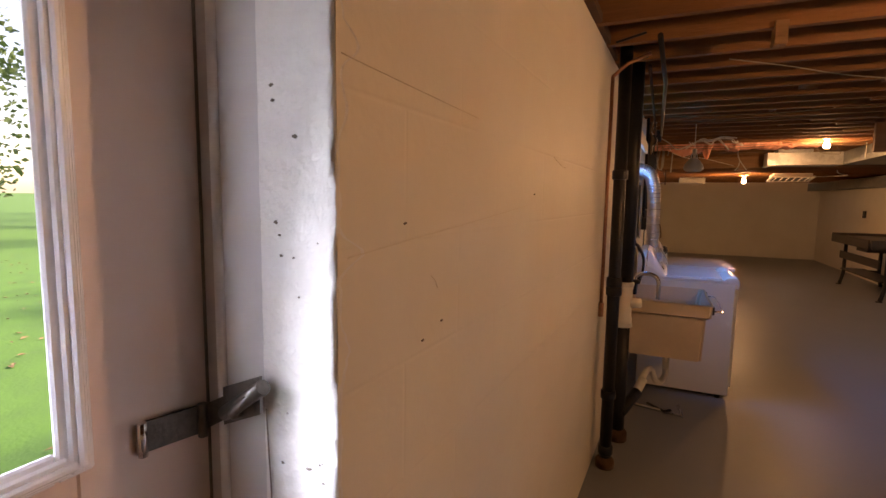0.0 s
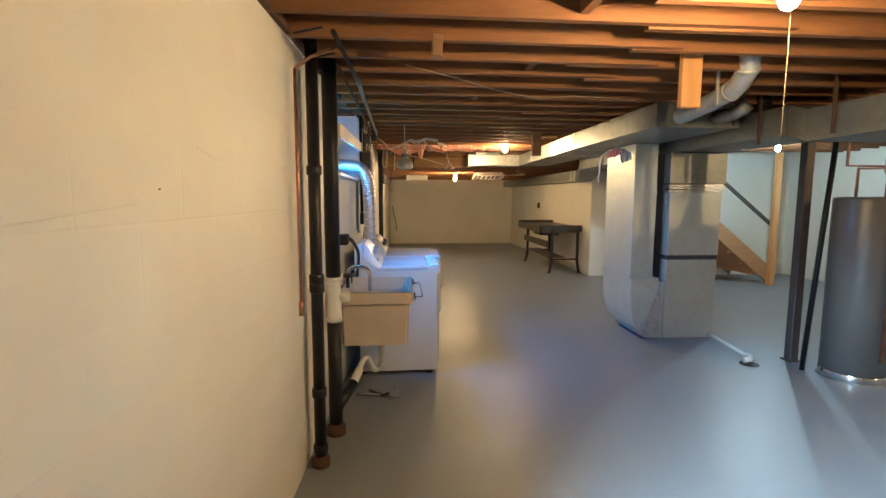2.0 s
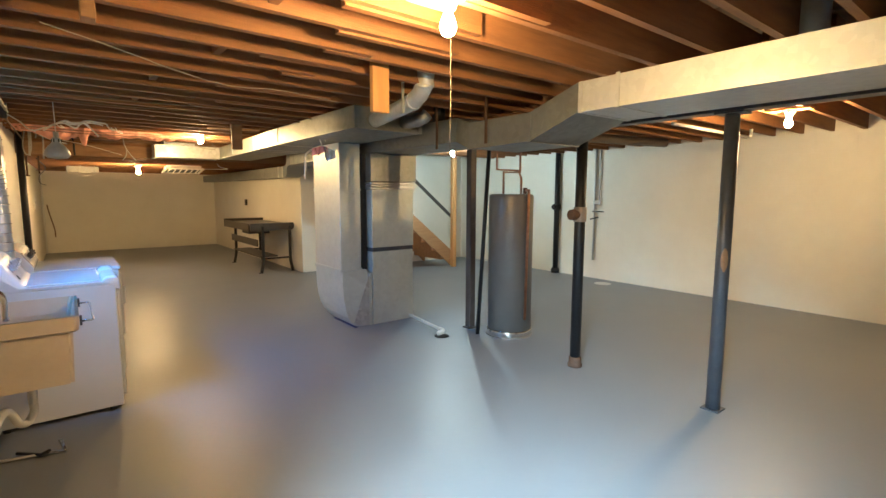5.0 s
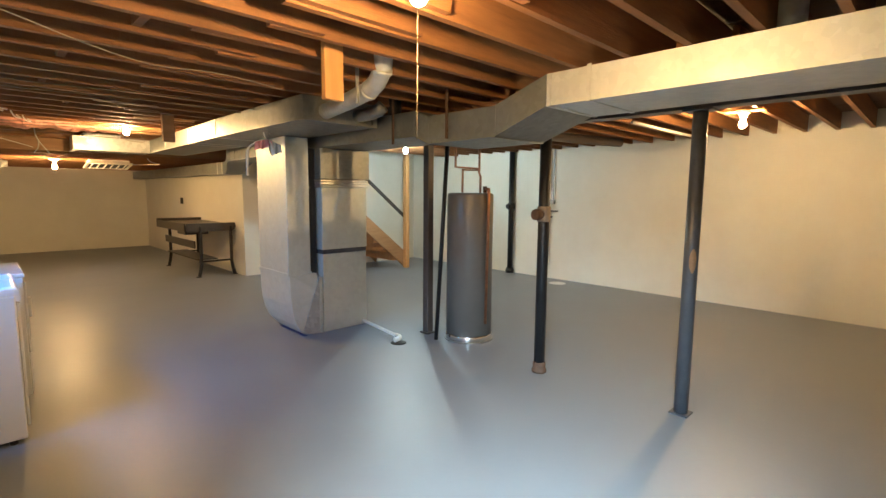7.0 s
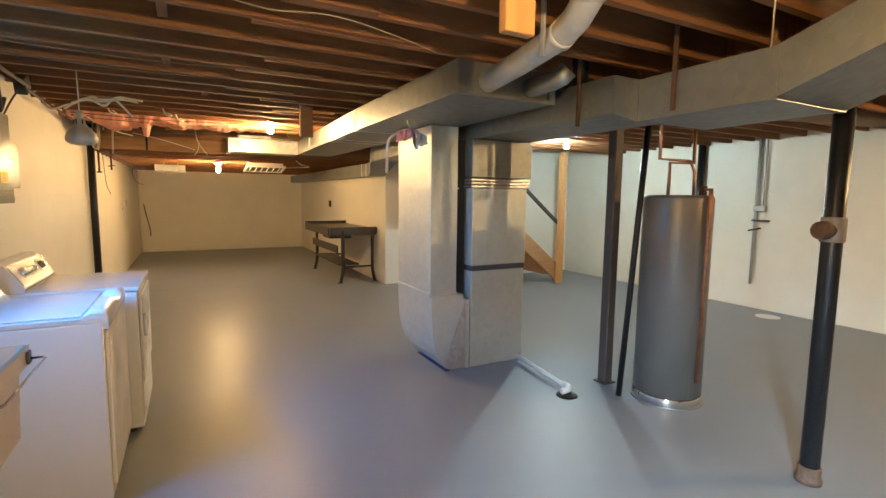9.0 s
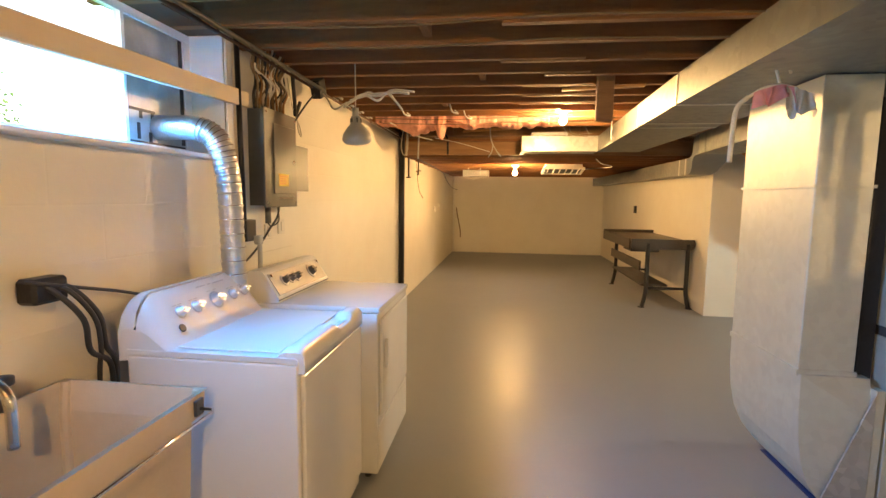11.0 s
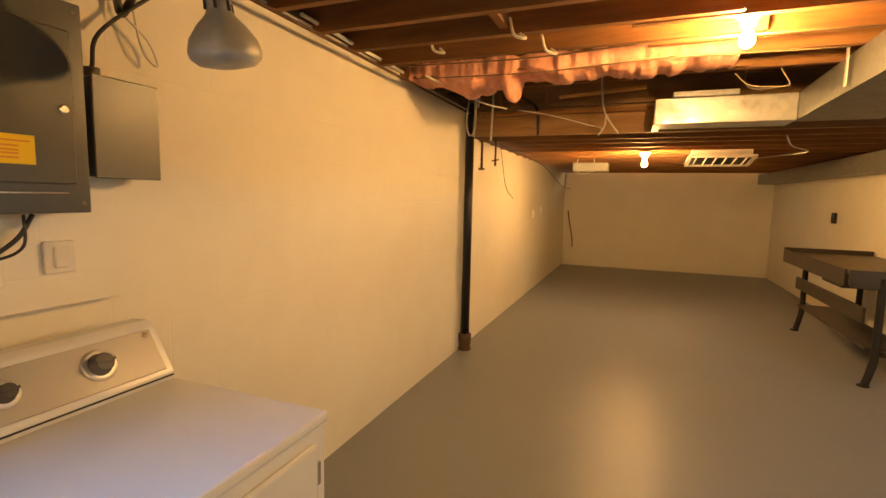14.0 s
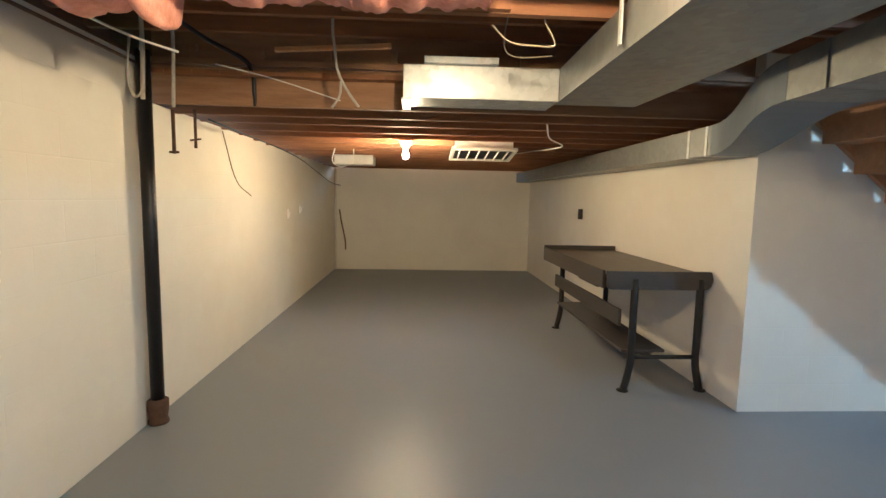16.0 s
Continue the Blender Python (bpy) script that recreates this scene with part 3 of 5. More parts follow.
for i, k in ((2, 1), (4, 1)):
    dpart("crimp", lambda bm: tube(bm, [Vector(p[i]) - (Vector(p[i + 1]) - Vector(p[i])) * 0.15, Vector(p[i]) + (Vector(p[i + 1]) - Vector(p[i])) * 0.15], 0.064, 22), M_GALV, t)
dpart("strap", lambda bm: box(bm, 2.465, 2.475, 3.72, 3.745, 2.08, 2.4), M_GALV, t)
t = thing("round_duct", (2.95, 4.3, 2.12), "short dull round duct with an elbow out of the trunk", "duct")
p2 = [(2.92, 4.39, 2.12), (2.925, 4.28, 2.12), (2.94, 4.21, 2.125), (2.965, 4.16, 2.145), (2.985, 4.13, 2.18)]
dpart("pipe", lambda bm: tube(bm, p2, 0.052, 20), M_GALV_OLD_SHADED, t)
t = thing("round_duct", (3.2, 3.3, 2.2), "dark brown iron pipe with an elbow running across above the trunk", "duct")
dpart("pipe", lambda bm: tube(bm, [(3.12, 4.7, 2.16), (3.75, 4.55, 2.16), (6.6, 3.9, 2.155)], 0.055, 18), M_RUSTPOST, t)
dpart("elbow", lambda bm: tube(bm, [(3.45, 4.6, 2.165), (3.36, 4.46, 2.17), (3.3, 4.38, 2.22), (3.28, 4.36, 2.36)], 0.06, 18), M_IRON, t)
t = thing("round_duct", (3.4, 1.5, 2.3), "round galvanised duct rising from the trunk", "duct")
dpart("pipe", lambda bm: tube(bm, [(3.45, 1.55, 2.211), (3.45, 1.55, 2.45)], 0.075, 20), M_GALV, t)
dpart("crimp", lambda bm: tube(bm, [(3.45, 1.55, 2.23), (3.45, 1.55, 2.26)], 0.082, 20), M_GALV, t)

# fallen piece of condensate pipe
t = thing("drain_pipe", (3.6, 5.3, 0.02), "grey plastic drain pipe lying on the floor by the duct", "pipe")
dpart("pipe", lambda bm: tube(bm, [(3.66, 5.41, 0.05), (3.58, 4.72, 0.045)], 0.017, 12), M_PVC, t)
dpart("elbow", lambda bm: tube(bm, curve_pts([(3.58, 4.72, 0.045), (3.575, 4.66, 0.045), (3.54, 4.63, 0.04), (3.49, 4.64, 0.03)], 4), 0.024, 12), M_PVC, t)
bm = bmesh.new()
lathe(bm, [(0.08, 0.001), (0.078, 0.004), (0.05, 0.0045)], 20, "z", (3.53, 4.62, 0))
single("floor_drain", bm, M_CAST, "round dark iron floor drain grate", "drain")

# ---- water heater ----
t = thing("water_heater", (4.185, 4.275, 0), "tall grey cylindrical water heater with copper pipes", "water heater")
bm = bmesh.new()
lathe(bm, [(0.232, 0.07), (0.232, 1.47), (0.225, 1.49), (0.2, 1.497)], 40)
part("tank", bm, M_HEATER, t)
bm = bmesh.new()
lathe(bm, [(0.236, 0.012), (0.24, 0.02), (0.24, 0.062), (0.236, 0.069)], 40)
part("base_ring", bm, M_CHROME, t, "shiny metal base ring")
bm = bmesh.new()
lathe(bm, [(0.25, 0.0), (0.25, 0.011)], 32)
part("foot", bm, M_GALV_OLD_SHADED, t)
tubepart("drain_tube", [(0.0, -0.19, 1.535), (-0.005, -0.245, 1.535), (-0.01, -0.252, 1.45), (-0.03, -0.252, 0.2)], 0.015, M_COPPER, t, 10, "copper relief pipe down the side")
tubepart("cold_pipe", [(-0.14, -0.02, 1.498), (-0.14, -0.02, 1.72), (0.06, -0.06, 1.72), (0.06, -0.06, 2.2)], 0.012, M_COPPER, t, 10)
tubepart("hot_pipe", [(0.08, -0.06, 1.498), (0.08, -0.06, 1.66), (0.08, -0.02, 1.74), (-0.22, 0.0, 1.745), (-0.22, 0.0, 2.2)], 0.012, M_COPPER, t, 10)
tubepart("relief_valve", [(0.0, -0.19, 1.498), (0.0, -0.19, 1.56)], 0.02, M_RUST, t, 10)
t = thing("gas_pipe", (3.885, 4.45, 0), "thin black iron pipe from floor to ceiling by the heater", "pipe")
tubepart("pipe", [(0, 0, 0), (0.07, -0.09, 2.2)], 0.021, M_IRON, t, 12)

# black stack with a cleanout
t = thing("soil_stack", (3.905, 3.205, 0), "black iron drain stack with a round cleanout plug", "pipe")
tubepart("pipe", [(0, 0, 0.06), (0, 0, 2.2)], 0.045, M_IRON, t, 18)
bm = bmesh.new()
lathe(bm, [(0.06, 0.0), (0.062, 0.02), (0.053, 0.035), (0.053, 0.08), (0.047, 0.09)], 18)
part("hub", bm, M_RUST, t, "rusty hub at the floor")
bm = bmesh.new()
lathe(bm, [(0.052, 1.265), (0.054, 1.275), (0.054, 1.38), (0.052, 1.39)], 18)
part("tee", bm, mat("grey_old_iron", (0.30, 0.24, 0.19), 0.6, 0.3, 0.3, 12, 0.2), t, "tan painted tee fitting")
bm = bmesh.new()
lathe(bm, [(0.036, -0.115), (0.044, -0.112), (0.046, -0.07), (0.038, -0.066), (0.038, 0.0)], 18, "x", (0, 0, 1.325))
bm.transform(Matrix.Rotation(radians(-4), 4, "Z"))
part("cleanout_plug", bm, M_RUST, t, "brown brass plug")

# ---- laundry ----
def rounded_outline(pts, n=5):
    out = []
    for (x, y, r), a, b in zip(pts, pts[-1:] + pts[:-1], pts[1:] + pts[:1]):
        p0 = Vector((x, y))
        if not r:
            out.append((x, y))
            continue
        d1, d2 = (Vector(a[:2]) - p0).normalized(), (Vector(b[:2]) - p0).normalized()
        for k in range(n + 1):
            s_ = k / n
            q = p0 + d1 * r * (1 - s_) ** 2 + d2 * r * s_ ** 2
            out.append((q.x, q.y))
    return out


def knob(parent, x, y, z, tilt, r, name="knob", material=None):
    bm = bmesh.new()
    lathe(bm, [(r * 1.25, 0.0), (r * 1.25, 0.004), (r, 0.006), (r * 0.9, 0.028), (r * 0.75, 0.03)], 20)
    box(bm, -r * 0.16, r * 0.16, -r * 0.85, r * 0.85, 0.03, 0.038)
    bm.transform(Matrix.Translation((x, y, z)) @ Matrix.Rotation(radians(tilt), 4, "Y"))
    return part(name, bm, material or M_KNOB, parent, "chrome control knob")


# washer: front faces +x
W0, W1 = 4.605, 5.295
t = thing("washing_machine", (0.372, (W0 + W1) / 2, 0), "white top-loading washing machine with a curved console and chrome knobs", "washing machine")
hw = (W1 - W0) / 2
bm = bmesh.new()
box(bm, -0.30, 0.345, -hw, hw, 0.03, 0.884, 0.008, 2)
part("cabinet", bm, M_ENAMEL, t)
bm = bmesh.new()
prism(bm, rounded_outline([(-0.30, 0.886, 0), (0.345, 0.886, 0), (0.345, 0.895, 0.008), (0.335, 0.905, 0.008), (-0.18, 0.905, 0.0), (-0.30, 0.905, 0)]), -hw, hw, "y")
part("top_deck", bm, M_ENAMEL, t)
bm = bmesh.new()
box(bm, -0.13, 0.262, -hw + 0.035, hw - 0.035, 0.9065, 0.914, 0.0035, 2)
part("lid", bm, M_ENAMEL, t, "white lid")


def step(a, b, v):
    u = min(1.0, max(0.0, (v - a) / (b - a)))
    return u * u * (3 - 2 * u)


# raised front lip: one skin along the width, dipping at the finger notch
bm = bmesh.new()
rings = []
for k in range(61):
    yy = (hw - 0.004) * (k / 30 - 1)
    dip = step(0.0, 0.05, yy) * (1 - step(0.17, 0.22, yy))
    end = min(1.0, math.sqrt(max(0.0, (hw - abs(yy)) / 0.03)))
    h_ = 0.034 * (1 - 0.9 * dip) * (0.35 + 0.65 * end)
    back = 0.266 + 0.045 * dip
    rings.append([bm.verts.new((px, yy, pz)) for px, pz in ((back, 0.85), (back, 0.905), (back + 0.012, 0.905 + 0.55 * h_), (back + 0.03, 0.905 + 0.93 * h_), (0.335, 0.905 + h_), (0.352, 0.905 + 0.8 * h_), (0.363, 0.905 + 0.3 * h_), (0.366, 0.885), (0.366, 0.85))])
for a, b in zip(rings, rings[1:]):
    for k in range(9):
        bm.faces.new((a[k], a[(k + 1) % 9], b[(k + 1) % 9], b[k])).smooth = True
bm.faces.new(rings[0][::-1])
bm.faces.new(rings[-1])
part("front_lip", bm, M_ENAMEL, t, "raised rounded lip with a finger notch")
boxpart("front_panel", (0.346, 0.362, -hw + 0.012, hw - 0.012, 0.10, 0.842), M_ENAMEL, t, 0.004)
prof = rounded_outline([(-0.335, 0.86, 0), (-0.10, 0.904, 0), (-0.135, 0.925, 0.03), (-0.235, 1.085, 0.04), (-0.29, 1.105, 0.03), (-0.335, 1.08, 0.02)])
bm = bmesh.new()
rings = []
for k in range(25):
    yy = -hw + 2 * hw * k / 24
    yy = (hw - 0.004) * math.copysign(abs(yy / hw) ** 0.6, yy)
    u = max(0.0, (abs(yy) - (hw - 0.10)) / 0.10)
    s_ = 0.30 + 0.70 * math.sqrt(max(0.0, 1 - u * u))
    rings.append([bm.verts.new((px, yy, 0.86 + (pz - 0.86) * s_)) for px, pz in prof])
for a, b in zip(rings, rings[1:]):
    for k in range(len(prof)):
        bm.faces.new((a[k], a[(k + 1) % len(prof)], b[(k + 1) % len(prof)], b[k])).smooth = True
bm.faces.new(rings[0][::-1])
bm.faces.new(rings[-1])
part("console", bm, M_ENAMEL, t, "rounded white control console")
for yk, r in ((-0.203, 0.017), (-0.105, 0.018), (0.03, 0.026), (0.155, 0.018), (0.245, 0.017)):
    knob(t, -0.188, yk, 1.012, 60, r)
    bm = bmesh.new()
    lathe(bm, [(r * 1.5, 0.0), (r * 1.5, 0.0025), (r * 1.26, 0.0035)], 24)
    bm.transform(Matrix.Translation((-0.1875, yk, 1.012)) @ Matrix.Rotation(radians(60), 4, "Y"))
    part("dial_ring", bm, M_GREYMARK, t, "grey dial ring")
bm = bmesh.new()
lathe(bm, [(0.016, 0), (0.016, 0.004), (0.009, 0.002)], 16)
bm.transform(Matrix.Translation((-0.152, -0.245, 0.963)) @ Matrix.Rotation(radians(60), 4, "Y"))
part("start_button", bm, M_DARK, t, "dark round start button")
for yk, r in ((-0.203, 0.034), (-0.105, 0.036), (0.03, 0.05), (0.155, 0.036), (0.245, 0.034)):
    for k in range(8 if r > 0.05 else 3):
        bm = bmesh.new()
        a = 2 * math.pi * k / 8 + 0.4
        u, v = math.cos(a) * r * 1.15, math.sin(a) * r
        box(bm, u - 0.011, u + 0.011, v - 0.0015, v + 0.0015, 0, 0.0012)
        bm.transform(Matrix.Translation((-0.1865, yk, 1.012)) @ Matrix.Rotation(radians(60), 4, "Y") @ Matrix.Rotation(radians(90), 4, "Z"))
        part("printed_mark", bm, M_GREYMARK, t)
for ua, ub, v in ((-0.03, 0.03, 0.0), (0.045, 0.065, 0.0), (0.08, 0.16, 0.0)):
    bm = bmesh.new()
    box(bm, ua, ub, v - 0.0025, v + 0.0025, 0, 0.0012)
    bm.transform(Matrix.Translation((-0.2245, -0.02, 1.078)) @ Matrix.Rotation(radians(60), 4, "Y") @ Matrix.Rotation(radians(90), 4, "Z"))
    part("printed_mark", bm, M_GREYMARK, t)
for a, b in ((-0.27, -hw + 0.04), (-0.27, hw - 0.04), (0.28, -hw + 0.04), (0.28, hw - 0.04)):
    tubepart("foot", [(a, b, 0.0), (a, b, 0.03)], 0.02, M_DARK, t, 10)

# dryer
D0, D1 = 5.375, 6.085
hw = (D1 - D0) / 2
t = thing("clothes_dryer", (0.43, (D0 + D1) / 2, 0), "white front-loading clothes dryer with a silver console", "dryer")
bm = bmesh.new()
box(bm, -0.32, 0.36, -hw, hw, 0.03, 0.878, 0.006, 2)
part("cabinet", bm, M_ENAMEL, t)
bm = bmesh.new()
box(bm, -0.32, 0.372, -hw - 0.002, hw + 0.002, 0.880, 0.908, 0.008, 2)
part("top", bm, M_ENAMEL, t)
bm = bmesh.new()
box(bm, 0.361, 0.378, -hw + 0.035, hw - 0.05, 0.33, 0.845, 0.008, 2)
dd = part("door", bm, M_ENAMEL, t, "flat white door")
bm = bmesh.new()
box(bm, 0.379, 0.40, -hw + 0.065, -hw + 0.09, 0.58, 0.73, 0.008, 2)
part("handle", bm, M_ENAMEL, dd, "white moulded pull")
for z in (0.42, 0.76):
    boxpart("hinge", (0.362, 0.372, hw - 0.046, hw - 0.034, z - 0.03, z + 0.03), M_CHROME, t)
boxpart("toe_panel", (0.361, 0.366, -hw + 0.01, hw - 0.01, 0.05, 0.29), M_ENAMEL, t, 0.002)
bm = bmesh.new()
prism(bm, rounded_outline([(-0.335, 0.91, 0), (-0.165, 0.91, 0), (-0.16, 0.93, 0.01), (-0.245, 1.065, 0.01), (-0.265, 1.075, 0.01), (-0.335, 1.07, 0.01)]), -hw + 0.01, hw - 0.01, "y")
part("console", bm, M_ENAMEL, t)
bm = bmesh.new()
box(bm, -0.062, 0.066, -hw + 0.03, hw - 0.03, 0, 0.004, 0.0015)
bm.transform(Matrix.Translation((-0.2025, 0, 1.0)) @ Matrix.Rotation(radians(57.8), 4, "Y"))
part("control_panel", bm, M_CONSOLE, t, "brushed silver control strip")
for yk, r in ((-0.2, 0.022), (-0.12, 0.022), (-0.045, 0.022), (0.16, 0.03)):
    knob(t, -0.2, yk, 1.003, 57.8, r * 0.9, material=M_DRYERKNOB)
    bm = bmesh.new()
    lathe(bm, [(r * 1.45, 0.0), (r * 1.45, 0.0045), (r * 1.15, 0.0055)], 24)
    bm.transform(Matrix.Translation((-0.2005, yk, 1.003)) @ Matrix.Rotation(radians(57.8), 4, "Y"))
    part("dial_ring", bm, M_KNOB, t, "bright dial ring")
boxpart("console_seam", (-0.166, -0.1585, -hw + 0.012, hw - 0.012, 0.922, 0.926), M_DARK, t)
for yk in (-hw + 0.05, hw - 0.05):
    bm = bmesh.new()
    lathe(bm, [(0.009, 0), (0.009, 0.006)], 10)
    bm.transform(Matrix.Translation((-0.224, yk, 1.042)) @ Matrix.Rotation(radians(57.8), 4, "Y"))
    part("screw_cap", bm, M_CHROME, t)
for a, b in ((-0.27, -hw + 0.04), (-0.27, hw - 0.04), (0.3, -hw + 0.04), (0.3, hw - 0.04)):
    tubepart("foot", [(a, b, 0.0), (a, b, 0.03)], 0.02, M_DARK, t, 10)

# laundry tub
S0, S1 = 3.79, 4.43
t = thing("laundry_tub", (0.25, (S0 + S1) / 2, 0), "beige plastic laundry tub on the wall with a chrome towel bar", "sink")
hy = (S1 - S0) / 2
bm = bmesh.new()


def rect(hx0, hx1, hy_, z):
    return [(hx0, -hy_, z), (hx1, -hy_, z), (hx1, hy_, z), (hx0, hy_, z)]


loops = [rect(-0.225, 0.21, hy - 0.035, 0.50), rect(-0.235, 0.22, hy - 0.025, 0.775), rect(-0.25, 0.245, hy, 0.785), rect(-0.25, 0.25, hy, 0.86), rect(-0.235, 0.235, hy - 0.015, 0.862), rect(-0.225, 0.215, hy - 0.035, 0.77), rect(-0.205, 0.19, hy - 0.055, 0.52)]
vs = [[bm.verts.new(p) for p in lp] for lp in loops]
for a, b in zip(vs, vs[1:]):
    for k in range(4):
        bm.faces.new((a[k], a[(k + 1) % 4], b[(k + 1) % 4], b[k]))
bm.faces.new(vs[0][::-1])
bm.faces.new(vs[-1])
bmesh.ops.bevel(bm, geom=[e for e in bm.edges if abs(e.verts[0].co.z - e.verts[1].co.z) > 0.02], offset=0.02, segments=3, affect="EDGES")
part("basin", bm, M_SINK, t)
for yb in (-hy + 0.06, hy - 0.06):
    boxpart("bracket", (0.251, 0.262, yb - 0.018, yb + 0.018, 0.80, 0.85), M_STEELPOST, t, 0.002)
bar_pts = [(0.262, -hy + 0.06, 0.82), (0.30, -hy + 0.06, 0.82), (0.31, -hy + 0.075, 0.82), (0.31, hy - 0.075, 0.82), (0.30, hy - 0.06, 0.82), (0.262, hy - 0.06, 0.82)]
tubepart("towel_bar", bar_pts, 0.005, M_CHROME, t, 10, "chrome towel bar")
boxpart("wall_ledger", (-0.3, -0.255, -hy, hy, 0.72, 0.80), M_PINE, t)
tubepart("tailpiece", [(0.02, 0.0, 0.50), (0.02, 0.0, 0.34)], 0.022, M_PVC, t, 14, "white plastic drain tailpiece")
bm = bmesh.new()
tube(bm, curve_pts([(0.02, 0, 0.36), (0.02, -0.005, 0.29), (-0.01, -0.03, 0.245), (-0.04, -0.08, 0.27), (-0.07, -0.13, 0.36), (-0.1, -0.19, 0.36), (-0.15, -0.3, 0.26)], 5), 0.02, 14)
part("trap", bm, M_PVC, t, "white plastic trap")
tubepart("faucet", curve_pts([(-0.2, -0.02, 0.87), (-0.2, -0.02, 0.97), (-0.12, -0.02, 0.99), (-0.06, -0.02, 0.95), (-0.055, -0.02, 0.82)], 5), 0.014, M_CHROME, t, 12, "grey swivel spout")
for yk in (-0.12, 0.08):
    bm = bmesh.new()
    lathe(bm, [(0.012, 0.86), (0.012, 0.93), (0.03, 0.935), (0.03, 0.955), (0.01, 0.96)], 14, "z", (-0.2, yk, 0))
    part("tap", bm, M_DARK, t)

t = thing("washer_hose", (0.0, 4.45, 1.1), "black rubber washer hoses looping behind the tub", "hose")
for k, (ya, yb, r_) in enumerate(((4.36, 4.60, 0.009), (4.42, 4.62, 0.009), (4.40, 4.55, 0.008))):
    dpart("hose", lambda bm: tube(bm, curve_pts([(-0.02, ya, 1.18 - 0.03 * k), (0.03, ya + 0.02, 1.16), (0.08, ya + 0.07, 1.06), (0.08, ya + 0.09, 0.95), (0.06, yb - 0.05, 0.86), (0.03, yb - 0.03, 0.6), (0.02, yb - 0.03, 0.3)], 6), r_, 10), M_WIREBLACK, t)
dpart("valve", lambda bm: box(bm, -0.05, 0.02, 4.33, 4.45, 1.12, 1.2, 0.01), M_CAST, t)

# drain pipes on the long wall
def vpipe(x, y, z0, z1, r, material, label):
    th = thing("wall_pipe", (x, y, 0), label, "pipe", "pipes on the long wall")
    tubepart("pipe", [(0, 0, z0), (0, 0, z1)], r, material, th, 16)
    return th


p1 = vpipe(-0.03, 3.26, 0.0, 2.3, 0.032, M_IRON, "black iron vertical pipe with couplings on the block wall")
for z in (0.1, 0.42, 1.0, 1.05, 1.62):
    bm = bmesh.new()
    lathe(bm, [(0.036, z - 0.025), (0.04, z - 0.02), (0.04, z + 0.02), (0.036, z + 0.025)], 16)
    part("coupling", bm, M_IRON, p1)
p2_ = vpipe(0.005, 3.62, 1.0, 2.3, 0.045, M_IRON, "thick black drain pipe above a white plastic tee")
tubepart("lower_pipe", [(0, 0, 0.0), (0, 0, 0.72)], 0.042, M_IRON, p2_, 16)
bm = bmesh.new()
lathe(bm, [(0.05, 0.722), (0.05, 0.78), (0.046, 0.785), (0.046, 0.95), (0.05, 0.955), (0.05, 0.998)], 18)
part("pvc_tee", bm, M_PVC, p2_, "white plastic tee")
tubepart("tee_arm", [(0.03, -0.0, 0.87), (0.095, 0.02, 0.87)], 0.03, M_PVC, p2_, 14, "white plastic branch")
for z in (0.735, 0.985):
    bm = bmesh.new()
    lathe(bm, [(0.051, z - 0.012), (0.054, z - 0.01), (0.054, z + 0.01), (0.051, z + 0.012)], 18)
    part("clamp", bm, M_GALV, p2_)
tubepart("wye", [(0.0, 0, 0.15), (0.03, 0.0, 0.2), (0.10, 0.14, 0.27)], 0.034, M_IRON, p2_, 14, "black wye fitting")
tubepart("pvc_arm", [(0.09, 0.12, 0.26), (0.13, 0.22, 0.33)], 0.028, M_PVC, p2_, 14, "white plastic drain arm")
bm = bmesh.new()
lathe(bm, [(0.06, 0.0), (0.06, 0.05), (0.045, 0.07)], 16)
part("hub", bm, M_RUST, p2_, "rusty floor hub")
bm = bmesh.new()
lathe(bm, [(0.05, 0.0), (0.05, 0.04), (0.035, 0.06)], 16)
part("hub", bm, M_RUST, p1, "rusty floor hub")
p3 = vpipe(-0.072, 3.06, 0.97, 2.08, 0.0085, M_COPPER, "thin copper gas pipe with drips on the block wall")
tubepart("offset", [(0, 0, 2.08), (0.06, 0.06, 2.15), (0.16, 0.1, 2.2)], 0.0085, M_COPPER, p3, 10)
tubepart("drip_leg", [(0, 0, 0.9), (0, 0, 0.97)], 0.013, M_COPPER, p3, 10)
p4 = vpipe(0.055, 9.36, 0.1, 2.3, 0.04, M_IRON, "black iron vertical drain pipe in the corner of the dropped ceiling")
bm = bmesh.new()
lathe(bm, [(0.06, 0.0), (0.06, 0.02), (0.052, 0.03), (0.062, 0.1), (0.062, 0.15), (0.045, 0.16)], 16)
part("hub", bm, M_RUST, p4, "rusty hub at the floor")
for y in (3.0, 3.4, 3.75):
    tubepart("hanger_strap", [(-0.03, y - 3.26, 2.22), (0.1, y - 3.26, 2.25)], 0.006, M_IRON, p1, 6)
t = thing("conduit_pipe", (0.14, 3.0, 2.2), "rusty thin pipe running along under the joists by the wall", "pipe")
dpart("pipe", lambda bm: tube(bm, [(0.13, 2.9, 2.2), (0.16, 3.8, 2.19), (0.14, 6.4, 2.19)], 0.012, 10), M_IRON, t)
dpart("pipe", lambda bm: tube(bm, [(0.08, 3.4, 2.2), (0.1, 9.2, 2.19)], 0.009, 10), M_RUST, t)

# ---- workbench ----
t = thing("workbench", (3.6, 10.77, 0), "dark wooden workbench with cast iron legs against the wall", "workbench")
BT = 0.94
bm = bmesh.new()
prism(bm, [(-0.43, -0.90), (-0.47, -0.86), (-0.47, 0.83), (-0.43, 0.87), (0.345, 0.87), (0.345, -0.90)], BT - 0.055, BT - 0.03, "z")
part("tabletop", bm, M_BENCHTOP, t, "worn dark plank top")
bm = bmesh.new()
box(bm, -0.485, -0.465, -0.88, 0.85, BT - 0.14, BT, 0.004)
